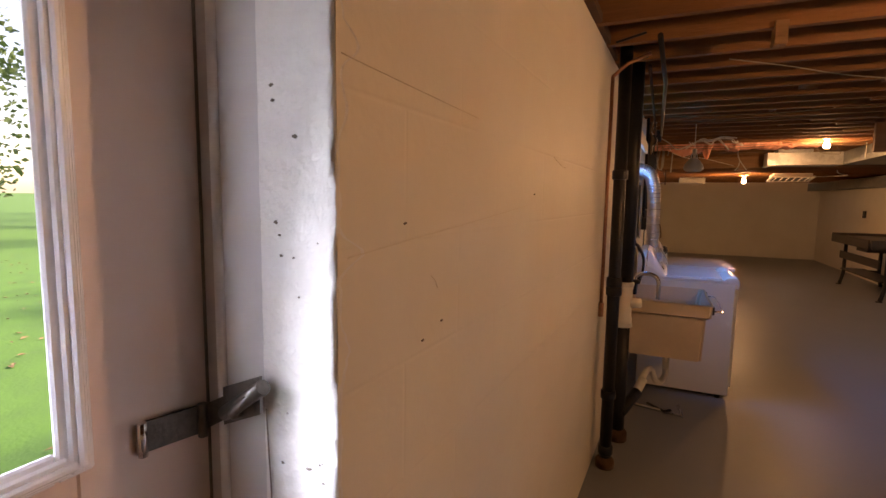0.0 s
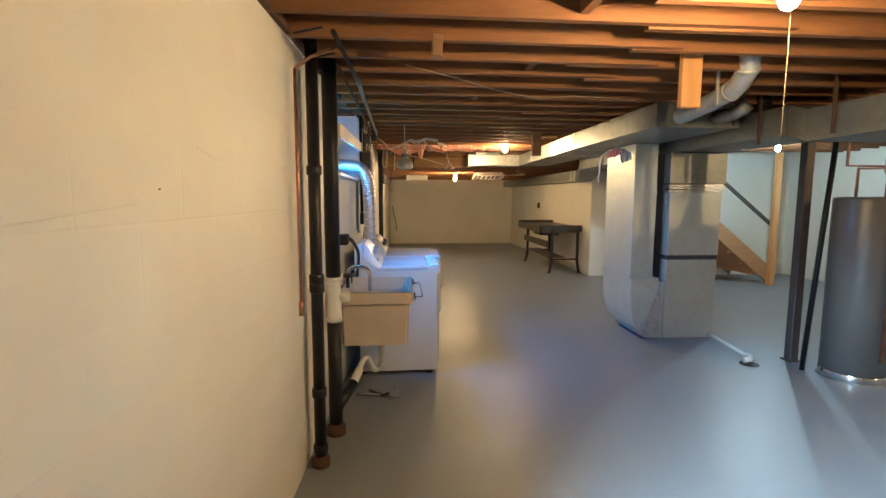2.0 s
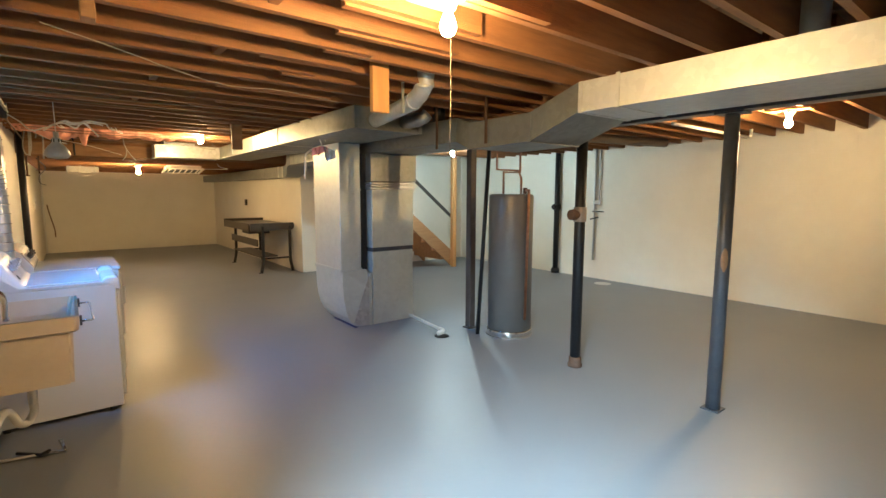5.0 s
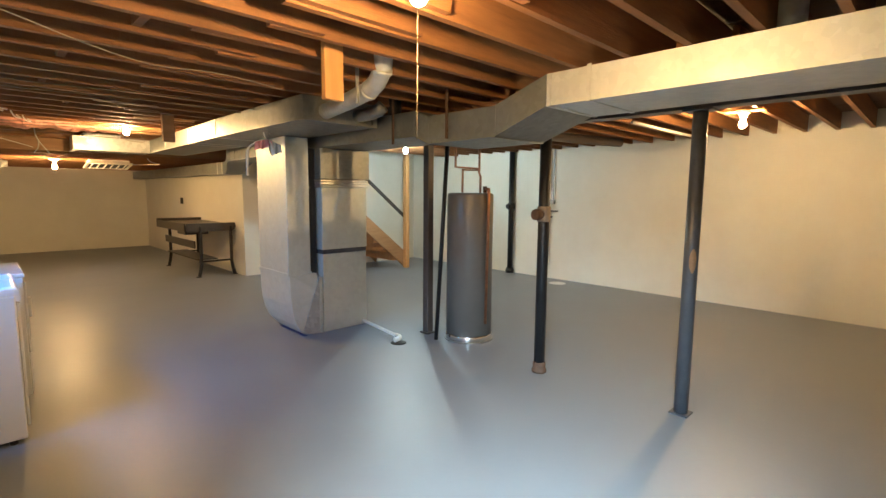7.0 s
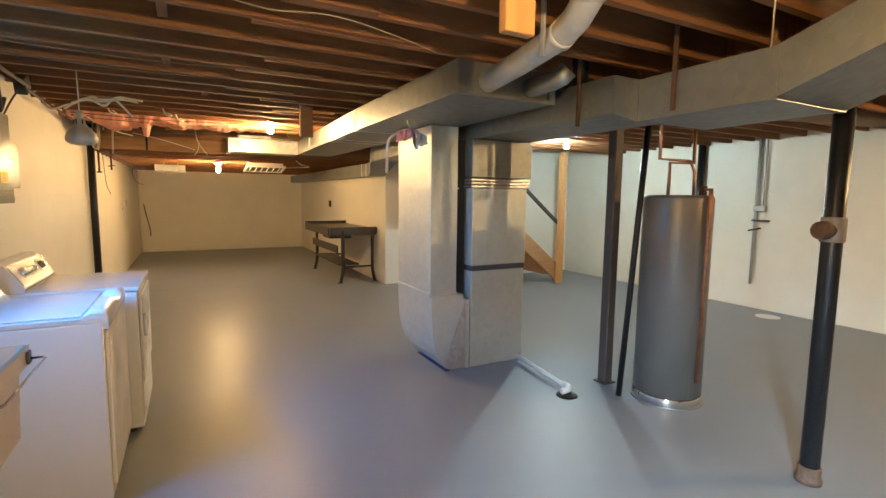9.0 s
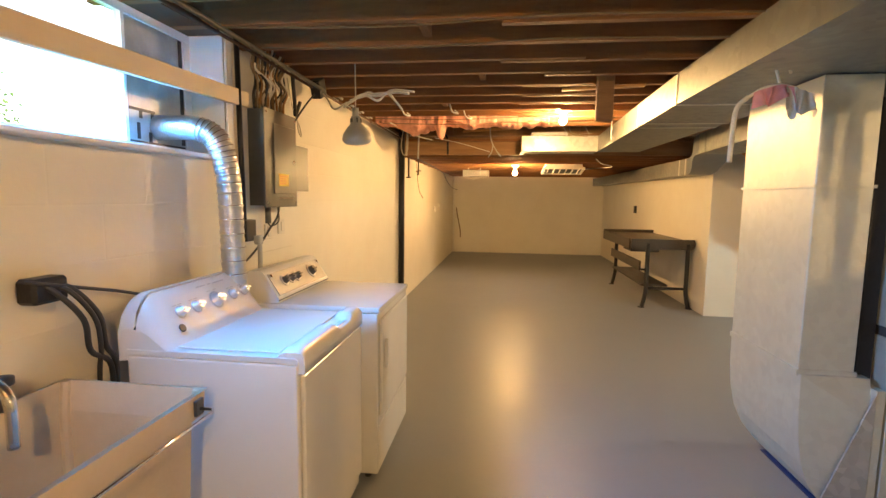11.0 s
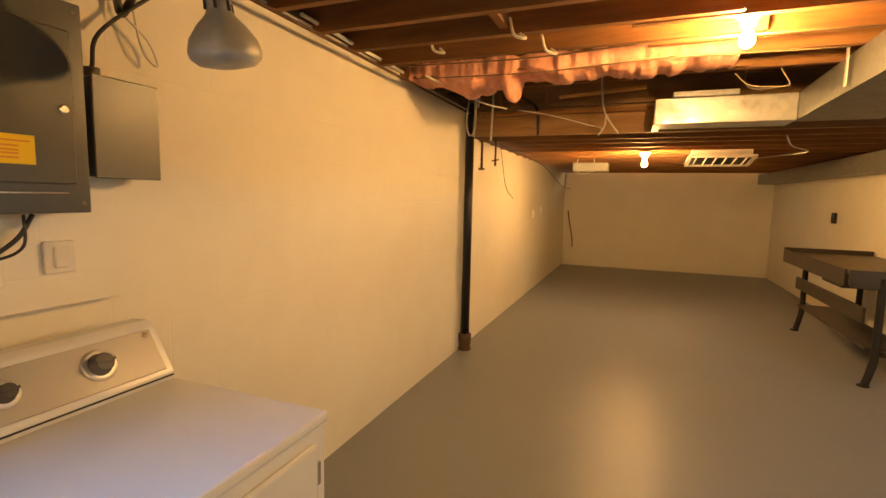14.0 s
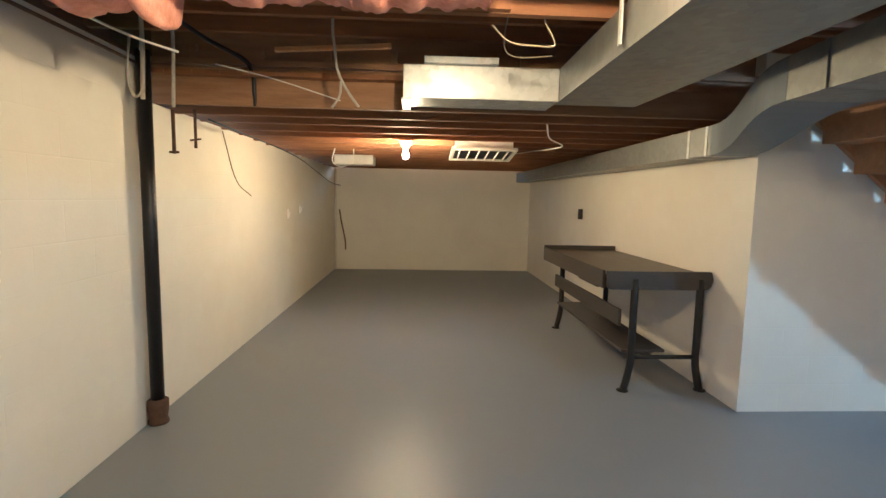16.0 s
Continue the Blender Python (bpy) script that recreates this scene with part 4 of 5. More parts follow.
part("front_board", bm, M_BENCH, t)
bm = bmesh.new()
prism(bm, rounded_outline([(-0.464, BT - 0.11, 0.02), (-0.45, BT - 0.14, 0.02), (0.345, BT - 0.14, 0.06), (0.36, BT - 0.06, 0.02), (0.345, BT, 0.01), (-0.464, BT, 0)]), -0.935, -0.905, "y")
part("end_board", bm, M_BENCH, t)
bm = bmesh.new()
box(bm, -0.47, 0.345, 0.872, 0.90, BT - 0.13, BT + 0.02, 0.004)
part("end_board", bm, M_BENCH, t)
bm = bmesh.new()
box(bm, -0.30, 0.1, -0.28, 0.2, BT - 0.24, BT - 0.058, 0.006)
dr = part("drawer", bm, M_BENCH, t, "hanging tool drawer")
for xl, yl in ((-0.245, -0.98), (0.27, -0.98), (-0.245, 0.90), (0.27, 0.90)):
    bm = bmesh.new()
    sg = -1 if xl < 0 else 1
    tube(bm, curve_pts([(0, 0, BT - 0.058), (0, 0, 0.40), (0, 0, 0.25), (sg * 0.015, 0, 0.14), (sg * 0.04, 0, 0.03), (sg * 0.05, 0, 0.012)], 5), 0.028, 10)
    lathe(bm, [(0.045, 0.0), (0.045, 0.008), (0.02, 0.016)], 12, "z", (sg * 0.052, 0, 0))
    bm.transform(Matrix.Translation((xl, yl + (0.06 if yl < 0 else 0.0), 0)))
    part("leg", bm, M_CAST, t, "cast iron leg with a curved foot")
for yl in (-0.92, 0.90):
    tubepart("cross_rail", [(-0.245, yl, 0.27), (0.27, yl, 0.27)], 0.018, M_CAST, t, 8)
boxpart("stretcher_board", (-0.335, -0.31, -0.86, 0.88, 0.50, 0.63), M_BENCH, t, 0.003)
boxpart("shelf_board", (-0.30, 0.05, -0.87, 0.88, 0.29, 0.312), M_BENCH, t, 0.003)

# ---- stairs ----
t = thing("staircase", (6.75, 8.36, 0), "open wooden basement staircase with a rail, rising toward the ceiling", "staircase")
RISE, RUN, NS = 0.19, 0.238, 12


def stringer(bm, ys):
    top = lambda x: 0.30 + 0.80 * (6.79 - x)
    x1 = 6.79 - (NS - 1) * RUN
    prism(bm, [(6.76, 0.0), (6.79, 0.06), (6.79, top(6.79)), (x1, top(x1)), (x1, top(x1) - 0.28), (6.778, 0.0)], ys - 0.02, ys + 0.02, "y")


for ys in (8.44, 9.425):
    dpart("stringer", lambda bm: stringer(bm, ys), M_STAIRWOOD, t)
for k in range(NS - 1):
    x = 6.77 - k * RUN
    dpart("tread", lambda bm: box(bm, x - 0.265, x, 8.461, 9.404, RISE * (k + 1) - 0.035, RISE * (k + 1), 0.005), M_STAIRWOOD, t)
    dpart("riser", lambda bm: box(bm, x - 0.284, x - 0.266, 8.461, 9.404, RISE * (k + 1) - 0.035, RISE * (k + 2) - 0.035), M_STAIRWOOD, t)
dpart("newel_post", lambda bm: box(bm, 6.70, 6.79, 8.31, 8.40, 0.0, 2.24, 0.004), M_PINE, t, "rough pine post from floor to ceiling")
dpart("handrail", lambda bm: hexa(bm, [(6.73, 8.405, 1.01), (6.73, 8.44, 1.01), (6.73, 8.44, 1.08), (6.73, 8.405, 1.08)], [(5.2, 8.405, 2.22), (5.2, 8.44, 2.22), (5.2, 8.44, 2.29), (5.2, 8.405, 2.29)]), M_BENCH, t, "dark handrail")

# ---- wide room pipes ----
t = thing("wall_stack", (7.84, 6.59, 0), "black iron drain stack by the far wall", "pipe")
tubepart("pipe", [(0, 0, 0.08), (0, 0, 2.4)], 0.05, M_IRON, t, 16)
bm = bmesh.new()
lathe(bm, [(0.08, 0.0), (0.08, 0.06), (0.06, 0.1)], 16)
part("hub", bm, M_IRON, t)
bm = bmesh.new()
lathe(bm, [(0.065, 1.2), (0.07, 1.22), (0.07, 1.3), (0.065, 1.32)], 16)
part("tee", bm, M_IRON, t)
bm = bmesh.new()
lathe(bm, [(0.04, -0.11), (0.05, -0.1), (0.05, -0.06), (0.04, 0)], 14, "x", (0, 0, 1.26))
part("cleanout_plug", bm, M_IRON, t)
t = thing("conduit_run", (7.87, 5.78, 0), "thin grey pipe with a valve on the white wall", "pipe")
tubepart("pipe", [(0, 0, 0.33), (0, 0, 2.3)], 0.018, M_LAMP, t, 10)
tubepart("pipe", [(0.0, -0.09, 1.35), (0.0, -0.09, 2.3)], 0.012, M_LAMP, t, 10)
boxpart("valve_body", (-0.03, 0.03, -0.12, 0.02, 1.32, 1.40), M_LAMP, t, 0.01)
tubepart("valve_handle", [(-0.02, -0.2, 1.2), (-0.02, 0.03, 1.2)], 0.012, M_DARK, t, 8)
tubepart("cap", [(-0.03, 0.06, 1.06), (-0.03, -0.1, 1.1)], 0.012, M_DARK, t, 8)

t = thing("conduit_strip", (5.1, 3.06, 2.17), "white pipe with a bent end under the joists", "conduit")
tubepart("pipe", [(0, 0, 0), (1.75, -0.03, 0)], 0.016, M_PVC, t, 10)
tubepart("bent_end", curve_pts([(1.75, -0.03, 0), (1.80, -0.03, 0.01), (1.82, -0.03, 0.06), (1.82, -0.03, 0.1)], 4), 0.018, M_PVC, t, 10)
bm = bmesh.new()
rings = []
for k in range(9):
    z = 0.98 + 0.02 * k
    w_ = 0.55 * math.sin(math.pi * (k + 0.6) / 9.2) * (1 + 0.35 * noise.noise((z * 30, 1.0, 0)))
    rings.append([bm.verts.new((3.965 + 0.0458 * math.cos(a), 2.085 + 0.0458 * math.sin(a), z)) for a in (math.radians(214) + w_ * (j / 3 - 1) for j in range(7))])
for a, b in zip(rings, rings[1:]):
    for k in range(6):
        bm.faces.new((a[k], a[k + 1], b[k + 1], b[k])).smooth = True
single("rust_scrape", bm, mat("tan_rust_scrape", (0.34, 0.20, 0.11), 0.8, 0, 0.4, 30), "tan scraped patch in the post's paint", "scrape", kind="structure")

# ---- door and its surround ----
def cable(name, pts, r, material, label, category="cable", group="", n=7):
    bm = bmesh.new()
    tube(bm, curve_pts(pts, n), r, 7)
    return single(name, bm, material, label, category, group)


M_NICK_GAP = mat("dark_nick_and_gap_shade", (0.20, 0.17, 0.14), 0.8)
M_CRACK = mat("paint_crack", (0.72, 0.655, 0.54), 0.8)
LX = -0.445
t = thing("door_1", (LX, 0.6, 0), "pinkish painted exterior door with a white-framed glass light, closed", "door", kind="structure")
dpart("stile", lambda bm: box(bm, LX - 0.04, LX, 0.862, 1.052, 0.01, 2.03, 0.003), M_DOOR, t)
dpart("stile", lambda bm: box(bm, LX - 0.04, LX, 0.155, 0.33, 0.01, 2.03, 0.003), M_DOOR, t)
dpart("lower_panel", lambda bm: box(bm, LX - 0.04, LX, 0.331, 0.861, 0.01, 1.17), M_DOOR, t)
dpart("top_rail", lambda bm: box(bm, LX - 0.04, LX, 0.331, 0.861, 1.90, 2.03), M_DOOR, t)
lite = dpart("light_frame", lambda bm: (
    box(bm, LX + 0.001, LX + 0.010, 0.838, 0.878, 1.155, 1.92, 0.003), box(bm, LX + 0.001, LX + 0.010, 0.305, 0.345, 1.155, 1.92, 0.003),
    box(bm, LX + 0.001, LX + 0.010, 0.346, 0.837, 1.155, 1.192, 0.003), box(bm, LX + 0.001, LX + 0.010, 0.346, 0.837, 1.883, 1.92, 0.003)), M_VINYL, t, "white vinyl moulding round the glass")
for w0, w1, h in ((0.006, 0.030, 0.017), (0.012, 0.022, 0.023)):
    part_ = dpart("moulding_step", lambda bm: (
        box(bm, LX + 0.0105, LX + h, 0.838 + 0.04 - w1, 0.838 + 0.04 - w0, 1.155 + w0, 1.92 - w0, 0.003), box(bm, LX + 0.0105, LX + h, 0.345, 0.838 + 0.04 - w1 - 0.0005, 1.155 + w0, 1.155 + w1, 0.003)), M_VINYL, t)
gl = dpart("pane", lambda bm: box(bm, LX - 0.022, LX - 0.018, 0.332, 0.860, 1.171, 1.899), M_GLASS, t, "clear glass pane")
gl.visible_shadow = False
t = thing("door_frame", (-0.38, 1.05, 0), "grey-white painted wooden door frame with a rounded stop", "door frame", kind="structure")
dpart("jamb", lambda bm: box(bm, -0.49, -0.328, 1.047, 1.09, 0, 2.05, 0.003), M_FRAME, t)
dpart("jamb", lambda bm: box(bm, -0.49, -0.328, 0.112, 0.15, 0, 2.05, 0.003), M_FRAME, t)
dpart("stop", lambda bm: tube(bm, [(-0.412, 1.047, 0.0), (-0.412, 1.047, 2.05)], 0.008, 10), M_VINYL, t, "rounded white stop bead")
# thin dark strip paints the shade between door and jamb
dpart("gap", lambda bm: box(bm, LX + 0.0005, LX + 0.003, 1.0425, 1.0463, 0.0, 2.03), M_NICK_GAP, t, "dark strip painting the shaded gap at the door edge")
dpart("head", lambda bm: box(bm, -0.49, -0.328, 0.151, 1.046, 2.04, 2.079), M_FRAME, t)
# chipped plaster edge of the wall beside the door
bm = bmesh.new()
nz, nx = 240, 10
grid = []
for i in range(nz + 1):
    row = []
    z = 2.07 * i / nz
    chip = max(0.0, noise.noise((3.1, z * 9.0, 0.0)) - 0.15) * 0.016 + abs(noise.noise((7.7, z * 45.0, 0.0))) * 0.004
    chip += 0.018 * math.exp(-((z - 1.41) / 0.018) ** 2) + 0.014 * math.exp(-((z - 1.68) / 0.025) ** 2)
    for k in range(nx + 1):
        u = k / nx
        x = -0.327 + 0.1225 * u
        rough_ = noise.noise((x * 40, z * 25, 1.0)) * 0.0012 + noise.noise((x * 90, z * 90, 5.0)) * 0.0006
        y_ = 1.043 - rough_ + max(0, u - 0.8) * 0.02
        row.append(bm.verts.new((x, y_, z)))
    row.append(bm.verts.new((-0.2035 + 0.004 * noise.noise((1.3, z * 14.0, 2.0)) - 0.55 * chip, 1.048 + chip * 0.9 + 0.003 * noise.noise((4.4, z * 30.0, 2.0)), z)))
    row.append(bm.verts.new((wx(1.053 + chip * 3.0) + 0.0008, 1.053 + chip * 3.0, z)))
    grid.append(row)
for a, b in zip(grid, grid[1:]):
    for k in range(len(a) - 1):
        bm.faces.new((a[k], a[k + 1], b[k + 1], b[k])).smooth = True
single("plaster_edge", bm, M_CHALK, "chipped white plaster edge of the wall beside the door", "plaster", kind="structure")
rn = random.Random(4)
for k in range(15):
    bm = bmesh.new()
    bmesh.ops.create_icosphere(bm, subdivisions=2, radius=1.0)
    xk, zk, sk = -0.222 - rn.random() ** 1.6 * 0.09, rn.uniform(1.05, 1.75), rn.uniform(0.001, 0.0026)
    for v in bm.verts:
        n_ = 1 + 0.9 * noise.noise(v.co * 1.7 + Vector((k, 0, 0)))
        v.co = Vector((xk + v.co.x * sk * 1.5 * n_, 1.0425 + v.co.y * 0.0015 + max(0, xk + 0.243) * 0.1, zk + v.co.z * sk * n_))
    single("plaster_nick", bm, M_NICK_GAP, "small dark nick in the plaster edge", "nick", "nicks in the plaster", kind="structure")
t = thing("door_latch", (-0.42, 1.0, 1.16), "worn steel hasp latch across the door edge", "latch")
dpart("strap", lambda bm: hexa(bm, [(-0.444, 0.936, 1.142), (-0.438, 0.936, 1.142), (-0.438, 0.936, 1.184), (-0.444, 0.936, 1.184)], [(-0.440, 1.026, 1.132), (-0.434, 1.026, 1.132), (-0.434, 1.026, 1.174), (-0.440, 1.026, 1.174)]), M_LATCH, t)
dpart("hinge_knuckle", lambda bm: tube(bm, [(-0.434, 0.935, 1.140), (-0.434, 0.935, 1.186)], 0.006, 10), M_CHROME, t)
dpart("hinge_knuckle", lambda bm: tube(bm, [(-0.431, 1.024, 1.128), (-0.431, 1.024, 1.178)], 0.007, 10), M_LATCH, t)
dpart("hasp", lambda bm: hexa(bm, [(-0.43, 1.028, 1.137), (-0.43, 1.034, 1.137), (-0.43, 1.034, 1.176), (-0.43, 1.028, 1.176)], [(-0.37, 1.026, 1.172), (-0.37, 1.032, 1.172), (-0.37, 1.032, 1.206), (-0.37, 1.026, 1.206)]), M_LATCH, t)
dpart("staple_plate", lambda bm: hexa(bm, [(-0.385, 1.022, 1.156), (-0.385, 1.027, 1.156), (-0.385, 1.027, 1.212), (-0.385, 1.022, 1.212)], [(-0.315, 1.022, 1.186), (-0.315, 1.027, 1.186), (-0.315, 1.027, 1.240), (-0.315, 1.022, 1.240)]), M_LATCH, t)
dpart("staple", lambda bm: tube(bm, curve_pts([(-0.352, 1.03, 1.182), (-0.35, 1.008, 1.184), (-0.335, 1.0, 1.198), (-0.318, 1.008, 1.214), (-0.312, 1.03, 1.222)], 4), 0.007, 8), M_LATCH, t)
dpart("bolt", lambda bm: tube(bm, [(-0.375, 1.016, 1.178), (-0.298, 1.012, 1.232)], 0.011, 10), M_LATCH, t)
cable("frame_crack", [(-0.322, 1.0405, 1.185), (-0.319, 1.0405, 1.12), (-0.316, 1.0405, 1.05), (-0.317, 1.0405, 0.9)], 0.0012, M_NICK_GAP, "thin dark crack where plaster meets the door frame", "crack")
bm = bmesh.new()
box(bm, -0.75, -0.455, 0.1, 1.1, -0.1, 0.005)
single("doorstep", bm, M_CHALK, "pale concrete doorstep", "step", kind="structure")
# faint old cracks, nicks and scratches in the wall paint
for pts in ([(1.06, 1.665), (1.2, 1.66), (1.35, 1.655), (1.5, 1.65)], [(1.07, 1.405), (1.25, 1.42), (1.5, 1.44), (1.85, 1.47)], [(2.1, 1.62), (2.2, 1.60), (2.27, 1.595)], [(1.3, 1.35), (1.315, 1.34), (1.325, 1.325)]):
    cable("wall_crack", [(wx(y) + 0.0002, y, z) for y, z in pts], 0.0009, M_CRACK, "faint hairline crack in the cream wall paint", "crack", "hairline cracks in the paint")
for y, z in ((1.21, 1.445), (1.27, 1.24), (1.34, 1.26), (1.9, 1.5)):
    cable("wall_nick", [(wx(y) + 0.0005, y, z), (wx(y) + 0.0005, y + 0.006, z + 0.001)], 0.0018, M_NICK_GAP, "tiny dark nick in the cream wall paint", "nick", "nicks in the paint")

# ---- window over the washer ----
t = thing("window_1", (-0.17, 4.7, 1.63), "basement window in a white reveal, one pane blocked by a vent panel", "window", kind="structure")
WX = -0.175
dpart("window_sill", lambda bm: box(bm, -0.30, 0.012, WIN0 - 0.02, WIN1, 1.631, 1.652, 0.004), M_WHITE, t, "white painted sill")
dpart("window_frame", lambda bm: (box(bm, WX - 0.03, WX, WIN0 + 0.001, WIN1 - 0.001, 1.653, 1.682), box(bm, WX - 0.03, WX, WIN0 + 0.001, WIN1 - 0.001, 2.205, 2.24),
                                  box(bm, WX - 0.03, WX, WIN0 + 0.001, WIN0 + 0.03, 1.683, 2.204), box(bm, WX - 0.03, WX, 5.345, WIN1 - 0.001, 1.683, 2.204)), M_VINYL, t)
dpart("mullion", lambda bm: box(bm, WX - 0.03, WX + 0.004, 4.95, 4.968, 1.683, 2.204), M_VINYL, t)
g = dpart("pane", lambda bm: box(bm, WX - 0.018, WX - 0.014, WIN0 + 0.031, 4.949, 1.683, 2.204), M_GLASS, t, "clear glass pane")
g.visible_shadow = False
M_VENTPANEL = mat("dirty_grey_sheet", (0.50, 0.52, 0.50), 0.35, 0.1, 0.5, 5, 0.05, 20, (0.26, 0.27, 0.27))
pn = dpart("vent_panel", lambda bm: box(bm, WX - 0.02, WX - 0.012, 4.969, 5.344, 1.683, 2.204), M_VENTPANEL, t, "dirty grey sheet in place of glass")
for a in ((4.98, 5.344, 1.683, 1.692), (4.974, 4.984, 1.70, 2.0), (5.32, 5.344, 1.70, 2.20), (4.985, 5.14, 1.82, 1.832)):
    dpart("tape_strip", lambda bm: box(bm, WX - 0.011, WX - 0.008, *a), M_DARK, t, "black tape strip")
for ya, za, zb in ((5.03, 1.70, 1.77), (5.10, 1.69, 1.735), (5.045, 1.79, 1.82), (5.115, 1.765, 1.82)):
    dpart("tape_strip", lambda bm: box(bm, WX - 0.011, WX - 0.008, ya, ya + 0.016, za, zb), M_DARK, t)
bm = bmesh.new()
box(bm, 0.0 - 0.236, 0.0, WIN1 - 0.006, WIN1 - 0.001, 1.655, 2.24)
box(bm, 0.001, 0.014, WIN1 + 0.001, WIN1 + 0.055, 1.15, 2.23, 0.003)
single("window_trim", bm, M_WHITE, "white painted side trim of the window", "trim", kind="structure")
bm = bmesh.new()
hexa(bm, [(0.013, 3.9, 1.865), (0.035, 3.9, 1.865), (0.035, 3.9, 1.955), (0.013, 3.9, 1.955)], [(0.018, 5.565, 1.925), (0.040, 5.565, 1.925), (0.040, 5.565, 2.005), (0.018, 5.565, 2.005)])
bmesh.ops.bevel(bm, geom=bm.edges[:], offset=0.003, segments=1, affect="EDGES")
single("shelf_board", bm, mat("cream_board", (0.72, 0.58, 0.42), 0.5, 0, 0.1, 4, 0.1, 40), "cream painted board nailed across the window opening", "board")
# dryer hose
t = thing("dryer_hose", (0.12, 5.22, 1.0), "ribbed silver foil dryer hose bent into the window", "hose")
cl = curve_pts([(0.13, 5.225, 0.90), (0.125, 5.22, 1.2), (0.12, 5.215, 1.5), (0.105, 5.20, 1.64), (0.07, 5.185, 1.725), (0.0, 5.17, 1.76), (-0.09, 5.165, 1.765), (-0.186, 5.16, 1.765)], 24)
rs = [0.054 + 0.0022 * math.sin(i * 2.1) for i in range(len(cl))]
tubepart("hose", [p - Vector((0.12, 5.22, 1.0)) for p in cl], rs, M_FOIL, t, 24)
for i in range(5, 120, 5):
    bm = bmesh.new()
    d = (cl[i + 1] - cl[i]).normalized() * 0.002
    tube(bm, [cl[i] - d - Vector((0.12, 5.22, 1.0)), cl[i] + d - Vector((0.12, 5.22, 1.0))], 0.0578, 24)
    part("wire_ring", bm, M_CHROME, t)

# ---- electrics on the long wall ----
bm = bmesh.new()
box(bm, 0.002, 0.018, 5.47, 6.10, 1.13, 2.20, 0.002)
single("backing_board", bm, M_WALL_X, "cream painted plywood backing board on the wall", "board")
t = thing("breaker_panel", (0.0, 5.77, 1.66), "grey metal breaker panel with a yellow label", "electrical panel")
dpart("box", lambda bm: box(bm, 0.019, 0.105, 5.575, 5.955, 1.405, 1.925, 0.003), M_PANEL, t)
dpart("cover", lambda bm: box(bm, 0.1055, 0.119, 5.565, 5.965, 1.395, 1.935, 0.004, 2), M_PANEL, t)
dpart("door", lambda bm: box(bm, 0.1195, 0.126, 5.66, 5.93, 1.47, 1.86, 0.003), M_PANEL, t)
dpart("latch", lambda bm: lathe(bm, [(0.012, 0.1265), (0.012, 0.131), (0.008, 0.132)], 14, "x", (0, 5.905, 1.66)), M_CHROME, t, "small round latch")
dpart("label", lambda bm: box(bm, 0.1265, 0.1275, 5.71, 5.835, 1.515, 1.585), M_YELLOW, t, "yellow warning label")
for z in (1.57, 1.558, 1.548, 1.54, 1.53):
    dpart("label_line", lambda bm: box(bm, 0.1276, 0.128, 5.72, 5.825 if z > 1.56 else 5.80, z - 0.002, z + 0.002), M_ORANGE, t)
for a in ((5.585, 1.42), (5.945, 1.42), (5.585, 1.91), (5.945, 1.91)):
    dpart("screw", lambda bm: lathe(bm, [(0.006, 0.1195), (0.006, 0.123)], 8, "x", (0, a[0], a[1])), M_CHROME, t)
dpart("seam_line", lambda bm: box(bm, 0.1195, 0.121, 5.72, 5.91, 1.445, 1.449), M_CHROME, t)
t = thing("junction_box", (0.0, 6.07, 1.63), "small grey metal box beside the panel", "electrical box")
dpart("box", lambda bm: box(bm, 0.019, 0.09, 6.0, 6.19, 1.495, 1.77, 0.003), M_BOX, t)
dpart("cover", lambda bm: box(bm, 0.0905, 0.098, 5.995, 6.195, 1.49, 1.775, 0.003), M_BOX, t)
dpart("knuckle", lambda bm: tube(bm, [(0.05, 6.03, 1.776), (0.05, 6.03, 1.80)], 0.02, 12), M_BOX, t)
t = thing("dryer_outlet", (0.02, 5.5, 1.27), "black dryer outlet with a grey plug and cord", "outlet")
dpart("box", lambda bm: box(bm, 0.019, 0.065, 5.455, 5.555, 1.215, 1.33, 0.005, 2), M_DARK, t)
dpart("plug", lambda bm: box(bm, 0.066, 0.105, 5.515, 5.56, 1.195, 1.245, 0.01, 2), M_LAMP, t)
dpart("cord", lambda bm: tube(bm, curve_pts([(0.09, 5.54, 1.20), (0.09, 5.54, 1.08), (0.085, 5.53, 0.95), (0.06, 5.52, 0.80)], 6), 0.013, 10), M_LAMP, t)
dpart("conduit", lambda bm: tube(bm, [(0.035, 5.485, 1.331), (0.033, 5.478, 1.7), (0.03, 5.47, 2.25)], 0.014, 10), M_IRON, t)
for y, z in ((5.76, 1.25), (5.93, 1.27)):
    t = thing("wall_outlet", (0.02, y, z), "small wall outlet plate under the panel", "outlet", "outlets under the panel")
    boxpart("plate", (0.0, 0.012, -0.04, 0.04, -0.045, 0.045), M_WALL_X if y < 5.8 else M_REGISTER, t, 0.003)
    boxpart("socket", (0.0125, 0.02, -0.018, 0.018, -0.03, 0.03), M_REGISTER, t, 0.003)
    t.location.x = 0.019

rnd = random.Random(11)
M_WIREOCHRE = mat("ochre_cloth_cable", (0.36, 0.17, 0.06), 0.8, 0, 0.3, 30)

